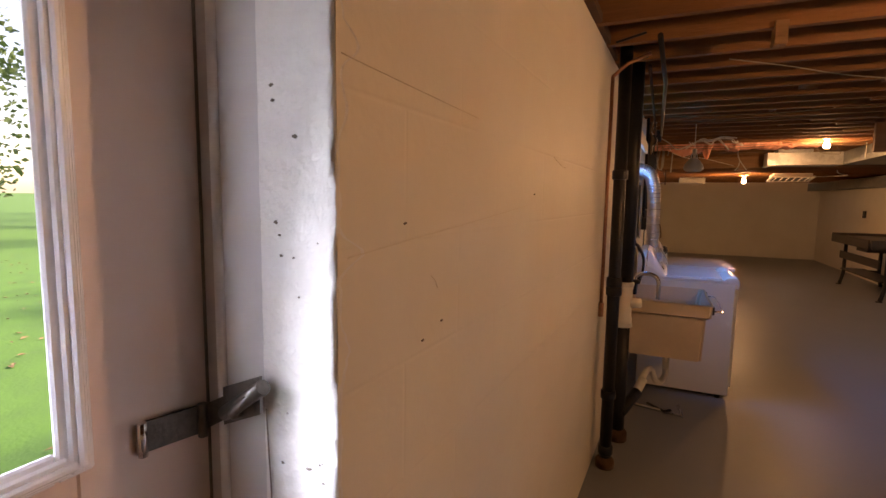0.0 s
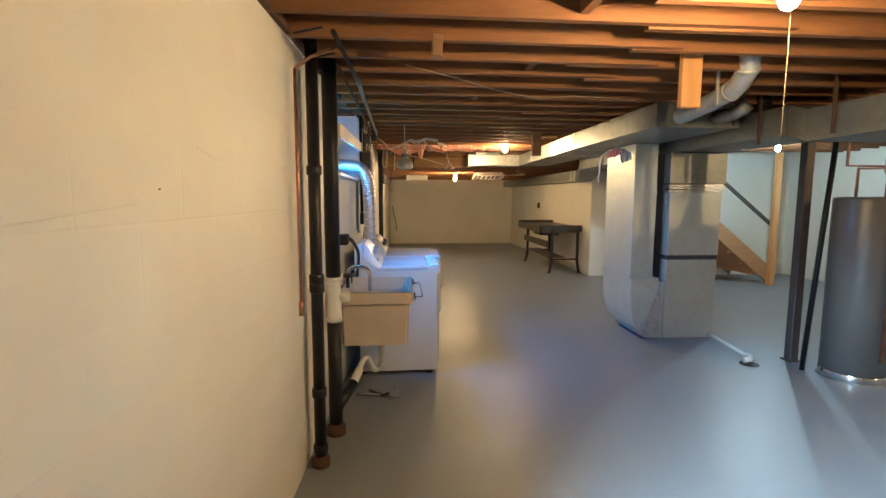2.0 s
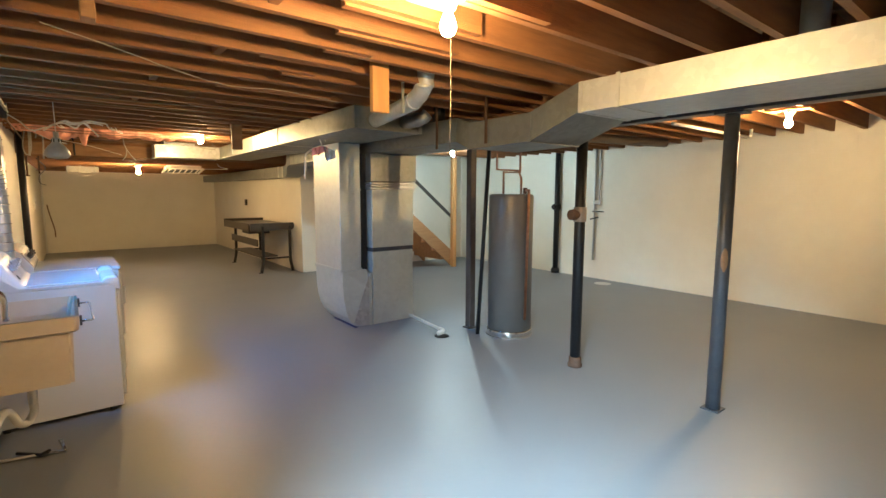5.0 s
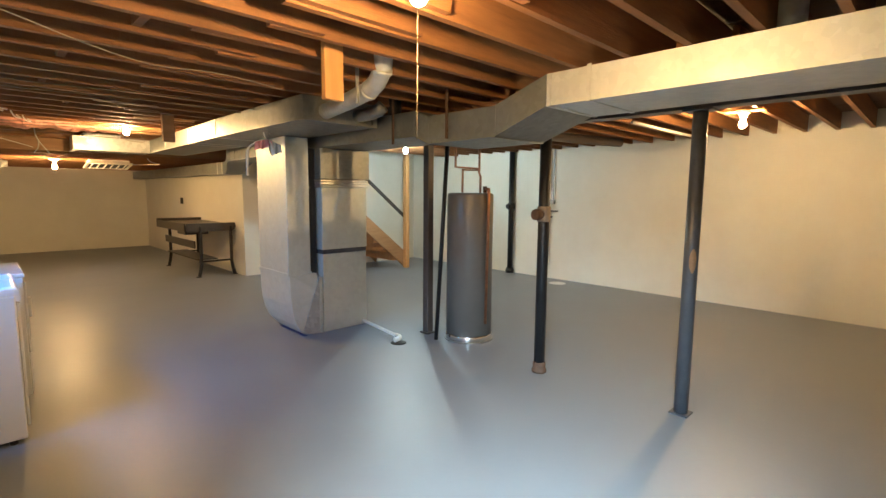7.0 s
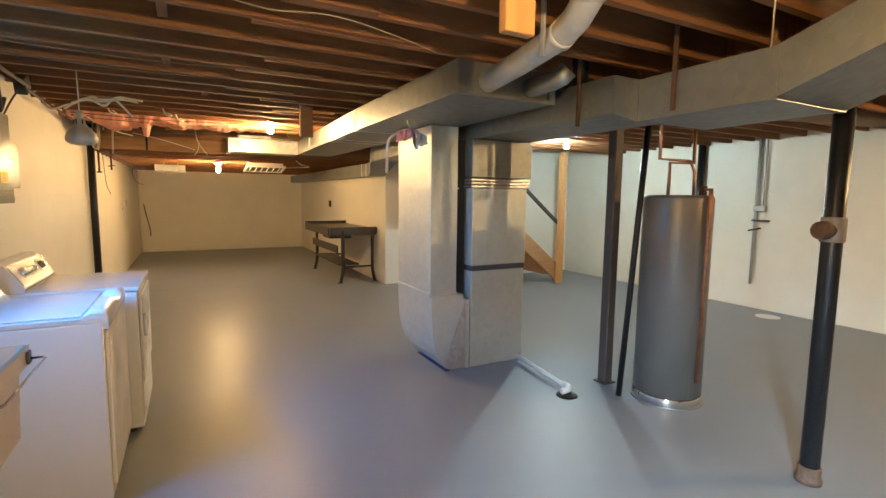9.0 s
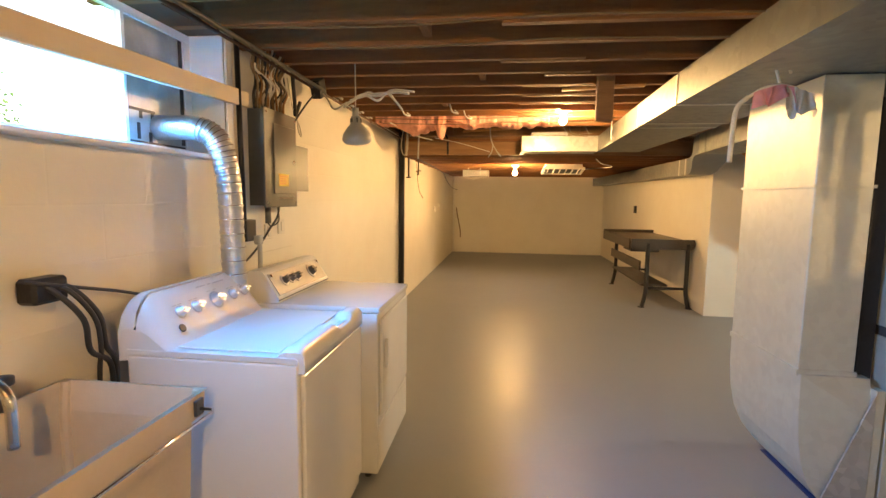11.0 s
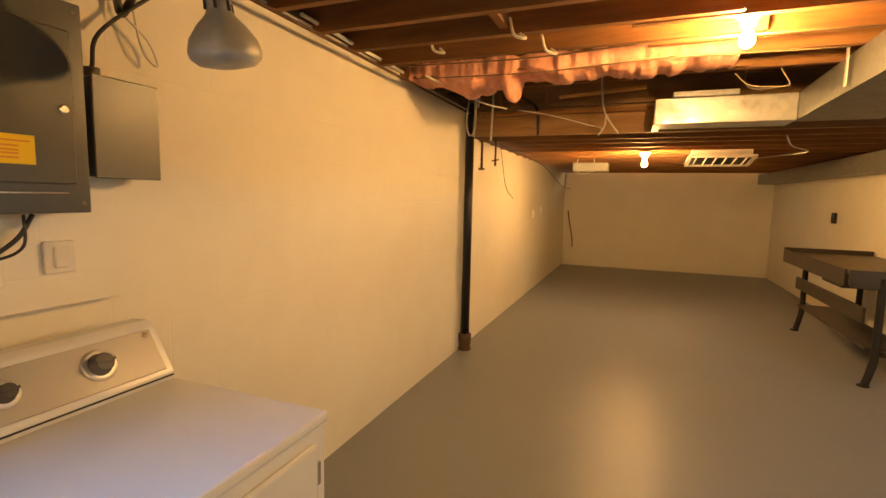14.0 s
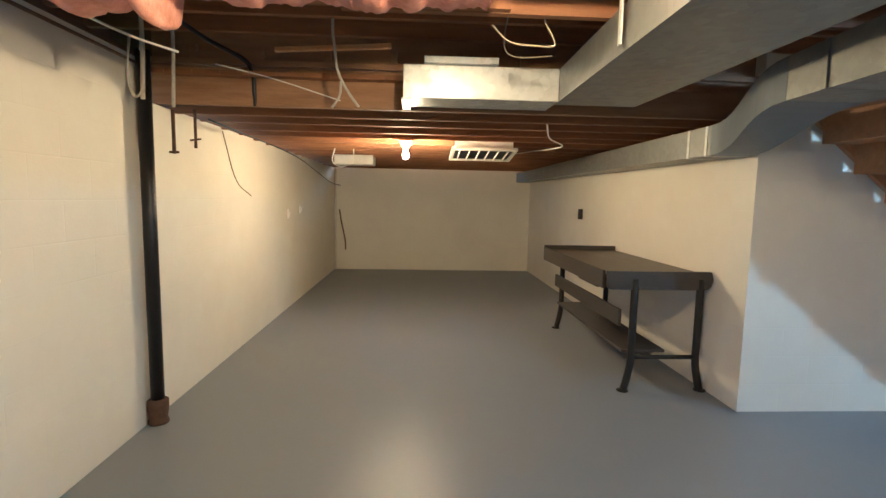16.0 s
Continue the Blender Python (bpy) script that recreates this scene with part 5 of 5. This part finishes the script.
for k in range(24):
    y = 5.585 + k * 0.0152 + rnd.uniform(-0.006, 0.006)
    d_ = rnd.uniform(0, 0.035)
    m_ = (M_WIREBROWN, M_WIREBLACK, M_WIREBROWN, M_WIREOCHRE, M_WIREBLACK, M_WIREWHITE)[k % 6]
    cable("panel_cable", [(0.045 + d_, y, 1.93), (0.045 + d_, y + rnd.uniform(-0.02, 0.02), 2.0), (0.05 + d_ + rnd.uniform(-0.01, 0.03), y + rnd.uniform(-0.03, 0.03), 2.07), (0.05, y + rnd.uniform(-0.05, 0.05), 2.15), (0.06 + rnd.uniform(0, 0.05), y + rnd.uniform(-0.06, 0.06), 2.26)], rnd.uniform(0.005, 0.008), m_, "old cloth-covered cable rising from the panel", group="panel cables")
cable("black_cord", [(0.05, 5.86, 1.39), (0.055, 5.82, 1.33), (0.05, 5.74, 1.27), (0.045, 5.6, 1.17), (0.05, 5.4, 1.09), (0.045, 5.15, 1.04), (0.04, 4.82, 1.06), (0.03, 4.6, 1.12), (0.02, 4.3, 1.2)], 0.006, M_WIREBLACK, "thin black cord looping along the wall behind the washer")
cable("ground_wire", [(0.05, 5.84, 1.39), (0.06, 5.83, 1.31), (0.04, 5.78, 1.28), (0.05, 5.72, 1.3)], 0.004, M_WIREBLACK, "short black wire under the panel")
tp = thing("panel_stub", (0.05, 5.72, 1.35), "short grey conduit stub under the panel", "conduit")
tubepart("stub", [(0, 0, 0.044), (0, 0, -0.05)], 0.017, M_BOX, tp, 12)
cable("loose_wire", [(0.05, 6.03, 1.80), (0.06, 6.05, 1.9), (0.08, 6.2, 2.05), (0.1, 6.33, 2.16)], 0.006, M_WIREBLACK, "black wire from the small box up to the joists")
cable("loose_wire", [(0.04, 6.10, 2.25), (0.05, 6.11, 2.05), (0.045, 6.13, 1.98), (0.06, 6.17, 2.07)], 0.012, M_WIREBLACK, "thick black wire hanging by the panel")
cable("loose_wire", [(0.03, 6.05, 2.2), (0.04, 6.1, 2.02), (0.03, 6.22, 1.93), (0.03, 6.25, 1.86), (0.03, 6.2, 1.9), (0.04, 6.16, 2.05)], 0.004, M_WIREWHITE, "thin pale loop of wire on the wall")
bm = bmesh.new()
box(bm, -0.035, 0.035, -0.06, 0.06, -0.06, 0.06, 0.008, 2)
bm.transform(Matrix.Translation((0.11, 6.36, 2.20)) @ Matrix.Rotation(radians(25), 4, "X"))
single("transformer", bm, M_DARK, "small black transformer box under the joists", "transformer")

# hanging reflector lamp
t = thing("clamp_lamp", (0.46, 6.12, 1.8), "grey metal reflector work lamp hanging by its cord", "lamp")
bm = bmesh.new()
lathe(bm, [(0.03, -0.012), (0.07, -0.005), (0.09, 0.012), (0.093, 0.03), (0.085, 0.06), (0.06, 0.095), (0.038, 0.118), (0.031, 0.13), (0.03, 0.165), (0.018, 0.17)], 28)
bm.transform(Matrix.Rotation(radians(10), 4, "X"))
part("reflector", bm, M_LAMP, t)
tubepart("socket", [(0, -0.03, 0.16), (0, -0.036, 0.215)], 0.021, M_LAMP, t, 14)
for a in range(6):
    an = a * math.pi / 3
    tubepart("vent_slot", [(0.034 * math.cos(an), 0.034 * math.sin(an) - 0.022, 0.125), (0.033 * math.cos(an), 0.033 * math.sin(an) - 0.027, 0.152)], 0.004, M_DARK, t, 6)
tubepart("cord", curve_pts([(0, -0.036, 0.215), (0, -0.03, 0.3), (-0.005, -0.03, 0.62)], 5), 0.004, M_WIREWHITE, t, 6)
for k in range(7):
    a, b = rnd.uniform(-0.03, 0.03), rnd.uniform(-0.03, 0.03)
    cable("extension_cord", [(0.40 + a, 6.10 + b, 2.04 + a), (0.50 + b, 6.12 + a, 2.10 + b * 0.7), (0.60, 6.10 + b, 2.08 + a), (0.68 + a, 6.14, 2.12 + b * 0.5), (0.80 + b, 6.12 + a, 2.11 + a * 0.5)], 0.006, M_WIREWHITE, "cream extension cord bundled under the joists", group="bundled cord")
cable("extension_cord", [(0.66, 6.12, 2.11), (0.72, 6.1, 2.05), (0.76, 6.1, 2.0), (0.72, 6.1, 2.05), (0.68, 6.11, 2.1)], 0.006, M_WIREWHITE, "cream extension cord end drooping", group="bundled cord")
cable("extension_cord", [(0.4, 6.1, 2.05), (0.3, 6.15, 2.02), (0.22, 6.25, 2.1), (0.12, 6.4, 2.18)], 0.006, M_WIREWHITE, "cream extension cord running to the wall", group="bundled cord")

# ---- timber scraps and hangers under the ceiling ----
def scrap(name, x, y, z0, z1, w, d, material, label):
    bm = bmesh.new()
    box(bm, x - w / 2, x + w / 2, y - d / 2, y + d / 2, z0, z1, 0.003)
    return single(name, bm, material, label, "wood block", "wood blocks nailed to the joists")


scrap("wood_block", 2.03, 3.32, 1.985, 2.44, 0.115, 0.04, M_PINE, "bright pine block nailed upright to a joist")
scrap("wood_block", 2.05, 6.48, 1.985, 2.44, 0.11, 0.05, M_BEAMWOOD, "dark wood block hanging down from a joist")
scrap("wood_block", 0.60, 3.11, 2.16, 2.26, 0.05, 0.08, M_BEAMWOOD, "small wood block under a joist")
bm = bmesh.new()
hexa(bm, [(1.78, 6.55, 2.205), (1.78, 6.6, 2.205), (1.78, 6.6, 2.218), (1.78, 6.55, 2.218)], [(2.3, 6.45, 2.205), (2.3, 6.5, 2.205), (2.3, 6.5, 2.218), (2.3, 6.45, 2.218)])
single("batten", bm, M_PINE, "thin pine batten under the joists", "batten")
bm = bmesh.new()
hexa(bm, [(0.87, 9.2, 2.275), (0.87, 9.225, 2.275), (0.87, 9.225, 2.30), (0.87, 9.2, 2.30)], [(1.53, 9.2, 2.315), (1.53, 9.225, 2.315), (1.53, 9.225, 2.345), (1.53, 9.2, 2.345)])
bmesh.ops.bevel(bm, geom=bm.edges[:], offset=0.004, segments=1, affect="EDGES")
single("wooden_stick", bm, M_PINE, "light wooden stick hanging level in a rope", "stick")
cable("hanging_rope", [(1.2, 9.21, 2.6), (1.2, 9.19, 2.4), (1.21, 9.19, 2.3), (1.22, 9.2, 2.2), (1.25, 9.2, 2.12), (1.3, 9.2, 2.04), (1.345, 9.2, 1.98)], 0.008, M_ROPE, "frayed pale rope tied round a stick", "rope")
cable("hanging_rope", [(1.245, 9.195, 2.12), (1.235, 9.2, 2.04), (1.19, 9.2, 1.97)], 0.007, M_ROPE, "second frayed rope end", "rope")
for x, y, zb, r in ((0.16, 9.15, 1.98, 0.012), (0.30, 9.2, 1.95, 0.010), (0.24, 9.0, 2.2, 0.008)):
    cable("cord_end", [(x, y, 2.6), (x + 0.01, y, 2.3), (x, y, zb)], r, M_ROPE, "grey cord hanging near the corner pipe", "cord", "hanging cords")
cable("wire_loop", [(0.13, 9.1, 2.3), (0.10, 9.12, 2.1), (0.13, 9.13, 1.99), (0.18, 9.12, 2.05), (0.19, 9.1, 2.3)], 0.007, M_ROPE, "loop of pale wire by the corner pipe", "cable")
t = thing("shutoff_valve", (0.23, 9.62, 1.82), "thin pipe with a small valve handle hanging from the ceiling", "valve")
tubepart("pipe", [(0, 0, 0.19), (0, 0, -0.06)], 0.010, M_RUST, t, 8)
tubepart("handle", [(-0.035, 0, -0.01), (0.035, 0, 0.0)], 0.006, M_RUST, t, 8)
t = thing("shutoff_valve", (0.1, 9.6, 1.8), "thin pipe stub with a faucet by the corner pipe", "valve")
tubepart("pipe", [(0, 0, 0.2), (0, 0, -0.08)], 0.012, M_RUST, t, 8)
tubepart("handle", [(-0.03, 0, -0.07), (0.03, 0, -0.07)], 0.008, M_RUST, t, 8)
cable("white_wire", [(0.25, 7.9, 2.2), (0.3, 8.4, 2.19), (0.42, 8.6, 2.15), (0.55, 8.75, 2.13)], 0.006, M_WIREWHITE, "white cable drooping under the insulation")
cable("white_wire", [(0.5, 9.3, 2.22), (0.8, 9.4, 2.17), (1.2, 9.45, 2.06)], 0.004, M_WIREWHITE, "thin pale wire sagging in front of the header")
cable("brown_wire", [(0.35, 9.0, 2.42), (0.45, 9.3, 2.36), (0.62, 9.5, 2.28), (0.64, 9.55, 2.1), (0.64, 9.56, 2.03)], 0.014, M_IRON, "black hose bending down over the header beam")
cable("white_wire", [(2.45, 8.5, 2.64), (2.34, 8.5, 2.43), (2.24, 8.5, 2.275), (2.29, 8.5, 2.15), (2.20, 8.5, 2.14), (2.09, 8.52, 2.16), (2.02, 8.56, 2.24)], 0.004, M_CORD, "pale cable hanging by the duct")
cable("white_wire", [(2.2, 9.0, 2.6), (2.14, 8.95, 2.3), (2.2, 8.95, 2.22), (2.4, 8.95, 2.23)], 0.004, M_CORD, "thin cable loop by the duct")
cable("joist_wire", [(0.45, 3.45, 2.212), (0.75, 3.68, 2.205), (1.05, 3.95, 2.20), (1.35, 4.02, 2.17), (1.62, 3.98, 2.175), (1.95, 4.15, 2.20), (2.25, 4.33, 2.215)], 0.0032, M_CORD, "thin pale wire stapled under the joists")
for y in (5.2, 5.5, 7.7, 8.0):
    cable("joist_wire", [(0.15, y, 2.21), (0.9, y + 0.02, 2.2), (1.6, y - 0.02, 2.212), (2.4, y, 2.205)], 0.004, M_WIREBROWN, "brown cable run under the joists", group="joist cables")
for x, y in ((0.9, 7.4), (1.0, 7.68), (0.45, 7.5)):
    cable("wire_stub", [(x, y, 2.30), (x + 0.03, y - 0.02, 2.215), (x + 0.08, y, 2.20), (x + 0.05, y + 0.02, 2.23)], 0.007, M_WIREWHITE, "short pale wire end at a joist", group="wire ends")
cable("annex_wire", [(2.6, 9.75, 1.995), (2.8, 10.4, 1.98), (3.05, 10.9, 1.97), (2.9, 11.6, 1.985), (2.6, 12.4, 1.99)], 0.006, M_WIREWHITE, "cable drooping under the low joists")
cable("annex_wire", [(0.2, 9.9, 1.99), (0.25, 12.0, 1.93), (0.1, 14.0, 1.85), (0.06, 15.5, 1.72), (0.15, 16.05, 1.68)], 0.006, M_WIREBLACK, "dark wire sagging along the long wall")
cable("annex_wire", [(0.13, 16.05, 1.2), (0.17, 16.05, 0.95), (0.24, 16.05, 0.6), (0.25, 16.05, 0.4)], 0.014, M_WIREBROWN, "brown cable end hanging on the end wall")
cable("annex_wire", [(0.75, 11.9, 2.0), (0.72, 11.9, 1.86), (0.82, 11.9, 1.8), (0.95, 11.9, 1.86), (0.96, 11.9, 2.0)], 0.006, M_WIREWHITE, "pale wire loop under the low joists")
# not a wire: a thin brown line added as a stain streak
cable("annex_wire", [(0.02, 10.6, 2.0), (0.012, 10.9, 1.6), (0.012, 11.3, 1.45)], 0.004, M_WIREBROWN, "thin brown line standing in for a stain streak on the long wall")
t = thing("conduit_strip", (0.02, 7.9, 2.28), "white conduit along the top of the long wall", "conduit")
tubepart("pipe", [(0, -0.9, 0), (0, 0.55, -0.015)], 0.010, M_PVC, t, 8)

# pink insulation batt between the joists: a sagging core with a ragged fringe of tufts
bm = bmesh.new()
NX, NY = 150, 22
grid = []
for i in range(NX + 1):
    row = []
    x = 0.06 + 1.9 * i / NX
    flap = 0.11 * math.exp(-((x - 0.72) / 0.035) ** 4) + 0.09 * math.exp(-((x - 0.50) / 0.2) ** 2) + 0.035 * math.exp(-((x - 1.02) / 0.10) ** 2) + 0.03 * math.exp(-((x - 1.45) / 0.2) ** 2)
    sag = 0.10 + flap + 0.028 * noise.noise((x * 4.0, 2.0, 0)) + 0.016 * noise.noise((x * 11, 5.0, 0)) + 0.014 * noise.noise((x * 34, 8.0, 0))
    for k in range(NY + 1):
        a = math.pi * k / NY
        rag = 0.024 * noise.noise((x * 13, k * 0.07, 7)) + 0.012 * noise.noise((x * 33, k * 0.16, 4)) + 0.005 * noise.noise((x * 60, k * 0.9, 2))
        yy = 8.2 - (0.175 + rag) * math.cos(a) + 0.03 * noise.noise((x * 7, k * 0.3, 3))
        zz = 2.31 - (sag + rag) * math.sin(a) ** 0.35 + rag * 0.4
        row.append(bm.verts.new((x, yy, zz)))
    grid.append(row)
for a, b in zip(grid, grid[1:]):
    for k in range(NY):
        bm.faces.new((a[k], a[k + 1], b[k + 1], b[k])).smooth = True
for row in (grid[0], grid[-1]):
    bm.faces.new(row)
single("insulation_batt", bm, M_PINK, "pink fibreglass insulation sagging between the joists", "insulation")

# registers in the low ceiling
t = thing("ceiling_register", (2.37, 11.5, 1.92), "white louvred air register box hanging under the joists", "vent")
boxpart("housing", (-0.30, 0.30, -0.2, 0.2, 0.0, 0.10), M_REGISTER, t, 0.006)
boxpart("rim", (-0.34, 0.34, -0.24, -0.2, -0.02, 0.01), M_REGISTER, t, 0.003)
boxpart("rim", (-0.34, 0.34, 0.2, 0.24, -0.02, 0.01), M_REGISTER, t, 0.003)
boxpart("rim", (-0.34, -0.30, -0.2, 0.2, -0.02, 0.01), M_REGISTER, t, 0.003)
boxpart("rim", (0.30, 0.34, -0.2, 0.2, -0.02, 0.01), M_REGISTER, t, 0.003)
# black sheet paints the shade inside the register, behind the louvres
boxpart("backing", (-0.30, 0.30, -0.2, 0.2, -0.004, -0.001), M_DARK, t)
for k in range(6):
    bm = bmesh.new()
    box(bm, -0.012, 0.012, -0.19, 0.19, -0.002, 0.002)
    bm.transform(Matrix.Translation((-0.25 + k * 0.1, 0, -0.012)) @ Matrix.Rotation(radians(78), 4, "Y"))
    part("louvre", bm, M_REGISTER, t)
t.rotation_euler = (radians(-9), 0, 0)
t.location.z = 1.94
bm = bmesh.new()
box(bm, 0.55, 1.08, 13.0, 13.35, 1.90, 2.03, 0.006)
single("ceiling_register", bm, M_REGISTER, "plain white register box under the low joists", "vent")
# cloth hanger and bag on the duct
t = thing("clothes_hanger", (2.60, 5.46, 1.95), "pink cloth and white plastic draped on a hanger", "hanger")
tubepart("hook", curve_pts([(0.06, 0.02, 0.085), (0.03, 0.0, 0.12), (-0.01, 0.0, 0.105), (0.0, 0.0, 0.06), (0.01, 0.0, 0.03)], 4), 0.006, M_WIREWHITE, t, 8)
tubepart("shoulder", curve_pts([(-0.13, 0.02, -0.03), (-0.06, 0.0, 0.015), (0.01, 0.0, 0.03), (0.08, 0.0, 0.01), (0.15, 0.02, -0.05)], 4), 0.008, M_WIREWHITE, t, 8, "white plastic hanger")


def drape(x0, x1, drop, seed):
    # a hanging sheet with vertical folds, doubled for thickness
    bm = bmesh.new()
    for side in (0.0, 0.006):
        grid = []
        for i in range(25):
            u = i / 24
            x = x0 + (x1 - x0) * u
            top = 0.03 - 0.5 * abs(x - 0.01) ** 1.25
            ln = drop * (0.65 + 0.5 * noise.noise((u * 3.0, seed, 0.0)))
            row = []
            for k in range(9):
                v = k / 8
                fold = 0.012 * math.sin(u * 21 + seed) * (0.3 + v) + 0.008 * noise.noise((u * 8, v * 4, seed))
                row.append(bm.verts.new((x + 0.02 * v * math.sin(u * 9), -0.012 + fold + side, top - ln * v)))
            grid.append(row)
        for a, b in zip(grid, grid[1:]):
            for k in range(8):
                bm.faces.new((a[k], a[k + 1], b[k + 1], b[k])).smooth = True
    return bm


part("cloth", drape(-0.10, 0.06, 0.11, 2.0), M_CLOTH, t, "crumpled pink cloth")
part("plastic", drape(0.03, 0.15, 0.16, 5.0), M_BAG, t, "thin whitish plastic")
tubepart("strap", curve_pts([(-0.12, 0.0, -0.02), (-0.165, 0.0, -0.07), (-0.175, 0.0, -0.18), (-0.18, 0.0, -0.31)], 5), 0.011, M_WIREWHITE, t, 8, "white strap end")

# wall plates in the annex
for x, y, z, lab in ((0.001, 12.66, 1.22, "small metal outlet box on the long wall"), (0.001, 13.3, 1.27, "white outlet plate on the long wall")):
    t = thing("wall_outlet", (x, y, z), lab, "outlet", "outlets in the annex")
    boxpart("plate", (0, 0.035, -0.05, 0.05, -0.06, 0.06), M_REGISTER, t, 0.006)
    boxpart("socket", (0.0355, 0.042, -0.02, 0.02, -0.035, 0.035), M_CHALK, t, 0.004)
t = thing("wall_outlet", (XA - 0.001, 12.9, 1.28), "dark metal outlet box above the workbench", "outlet")
boxpart("plate", (-0.03, 0, -0.06, 0.06, -0.07, 0.07), M_CAST, t, 0.006)
boxpart("socket", (-0.036, -0.0305, -0.02, 0.02, -0.035, 0.035), M_DARK, t, 0.004)
t = thing("wall_pipe", (0.06, 16.03, 0.2), "thin white pipe in the far corner", "pipe")
tubepart("pipe", [(0, 0, -0.2), (0, 0, 1.8)], 0.018, M_PVC, t, 10)
# bracket on the floor under the tub
t = thing("tub_leg_bracket", (0.22, 4.2, 0), "folded metal tub leg lying on the floor", "bracket")
tubepart("leg", [(-0.15, 0.0, 0.012), (0.1, -0.05, 0.012), (0.17, -0.12, 0.03), (0.15, -0.02, 0.06)], 0.012, M_CHROME, t, 10)
tubepart("leg", [(-0.05, 0.06, 0.012), (0.06, -0.06, 0.02), (0.1, -0.1, 0.05)], 0.009, M_IRON, t, 8)

# ---- outdoors ----
bm = bmesh.new()
box(bm, -400, -0.46, -400, 400, -0.2, -0.02)
box(bm, -0.459, 400, 16.6, 400, -0.2, -0.02)
box(bm, -0.459, 400, -400, -2.8, -0.2, -0.02)
box(bm, 8.2, 400, -2.8, 16.6, -0.2, -0.02)
single("ground", bm, M_GRASS, "green lawn with scattered fallen leaves", "lawn", kind="structure")
rnd = random.Random(21)
bm = bmesh.new()
for k in range(1400):
    x, y = -rnd.uniform(0.8, 14), rnd.uniform(-6, 14)
    s_, a = rnd.uniform(0.02, 0.05), rnd.uniform(0, 6.28)
    c_, d_ = math.cos(a) * s_, math.sin(a) * s_
    zz = -0.012 + rnd.uniform(0, 0.012)
    bm.faces.new([bm.verts.new(q) for q in ((x - c_, y - d_, zz), (x + d_ * 0.5, y - c_ * 0.5, zz + 0.012), (x + c_, y + d_, zz), (x - d_ * 0.5, y + c_ * 0.5, zz + 0.008))])
tagged(part("fallen_leaves", bm, M_LEAFDRY), "dry brown fallen leaves on the lawn", "leaves", kind="stuff")


def tree(x, y, h, r, label, conifer=False, material=None, count=900):
    t = thing("tree", (x, y, -0.02), label, "tree")
    rn = random.Random(int(x * 31 + y * 17))
    bm = bmesh.new()
    tube(bm, [(0, 0, 0), (0.05, 0.02, h * 0.4), (0, 0.05, h * 0.9)], [r * 0.09, r * 0.06, r * 0.015], 9)
    for k in range(14):
        z = h * (0.2 + 0.055 * k)
        a = k * 2.4
        ln = r * (1 - z / h) * 0.9 if conifer else r * 0.7 * math.sin(math.pi * z / h)
        tube(bm, [(0, 0, z), (math.cos(a) * ln, math.sin(a) * ln, z + (-0.05 if conifer else 0.25) * ln)], [r * 0.02, r * 0.006], 5)
    part("trunk", bm, M_BARK, t)
    bm = bmesh.new()
    for k in range(count):
        z = h * rn.uniform(0.12, 1.0)
        rad = (r * (1.02 - z / h) if conifer else r * math.sin(math.pi * min(0.97, max(0.1, z / h))) ** 0.6) * rn.uniform(0.45, 1.08)
        a = rn.uniform(0, 6.283)
        c_ = Vector((math.cos(a) * rad, math.sin(a) * rad, z))
        s_ = rn.uniform(0.05, 0.11) * (r / 1.5) ** 0.7
        u = Vector((rn.uniform(-1, 1), rn.uniform(-1, 1), rn.uniform(-0.6, 0.6))).normalized() * s_
        w = u.orthogonal().normalized() * s_ * 0.6
        bm.faces.new([bm.verts.new(c_ + q) for q in (-u, -w, u, w + Vector((0, 0, s_ * 0.3)))])
    part("crown", bm, material or M_LEAF, t)
    return t


tree(-14, 11, 8, 2.6, "tall dark green conifer beyond the lawn", True, count=2600)
tree(-19, 17, 9, 3.0, "tall green conifer beyond the lawn", True, count=2600)
tree(-24, 9, 10, 3.4, "broad tree beyond the lawn", count=2400)
tree(-30, 26, 11, 4.0, "broad tree far beyond the lawn", count=2400)
tree(-26, 18, 9, 4.0, "broad pale tree far beyond the lawn", count=2000)
for x, y in ((-5.2, 5.6), (-5.6, 7.2), (-5.0, 8.8), (-6.2, 10.4), (-6.4, 6.4)):
    tree(x, y, 1.8, 0.85, "leafy green shrub outside the basement window", count=1500)
bm = bmesh.new()
lathe(bm, [(0.14, 0.0005), (0.135, 0.002), (0.05, 0.0022)], 18, "z", (7.55, 5.35, 0))
single("floor_patch", bm, M_CHALK, "small pale round patch on the painted floor", "patch", kind="structure")
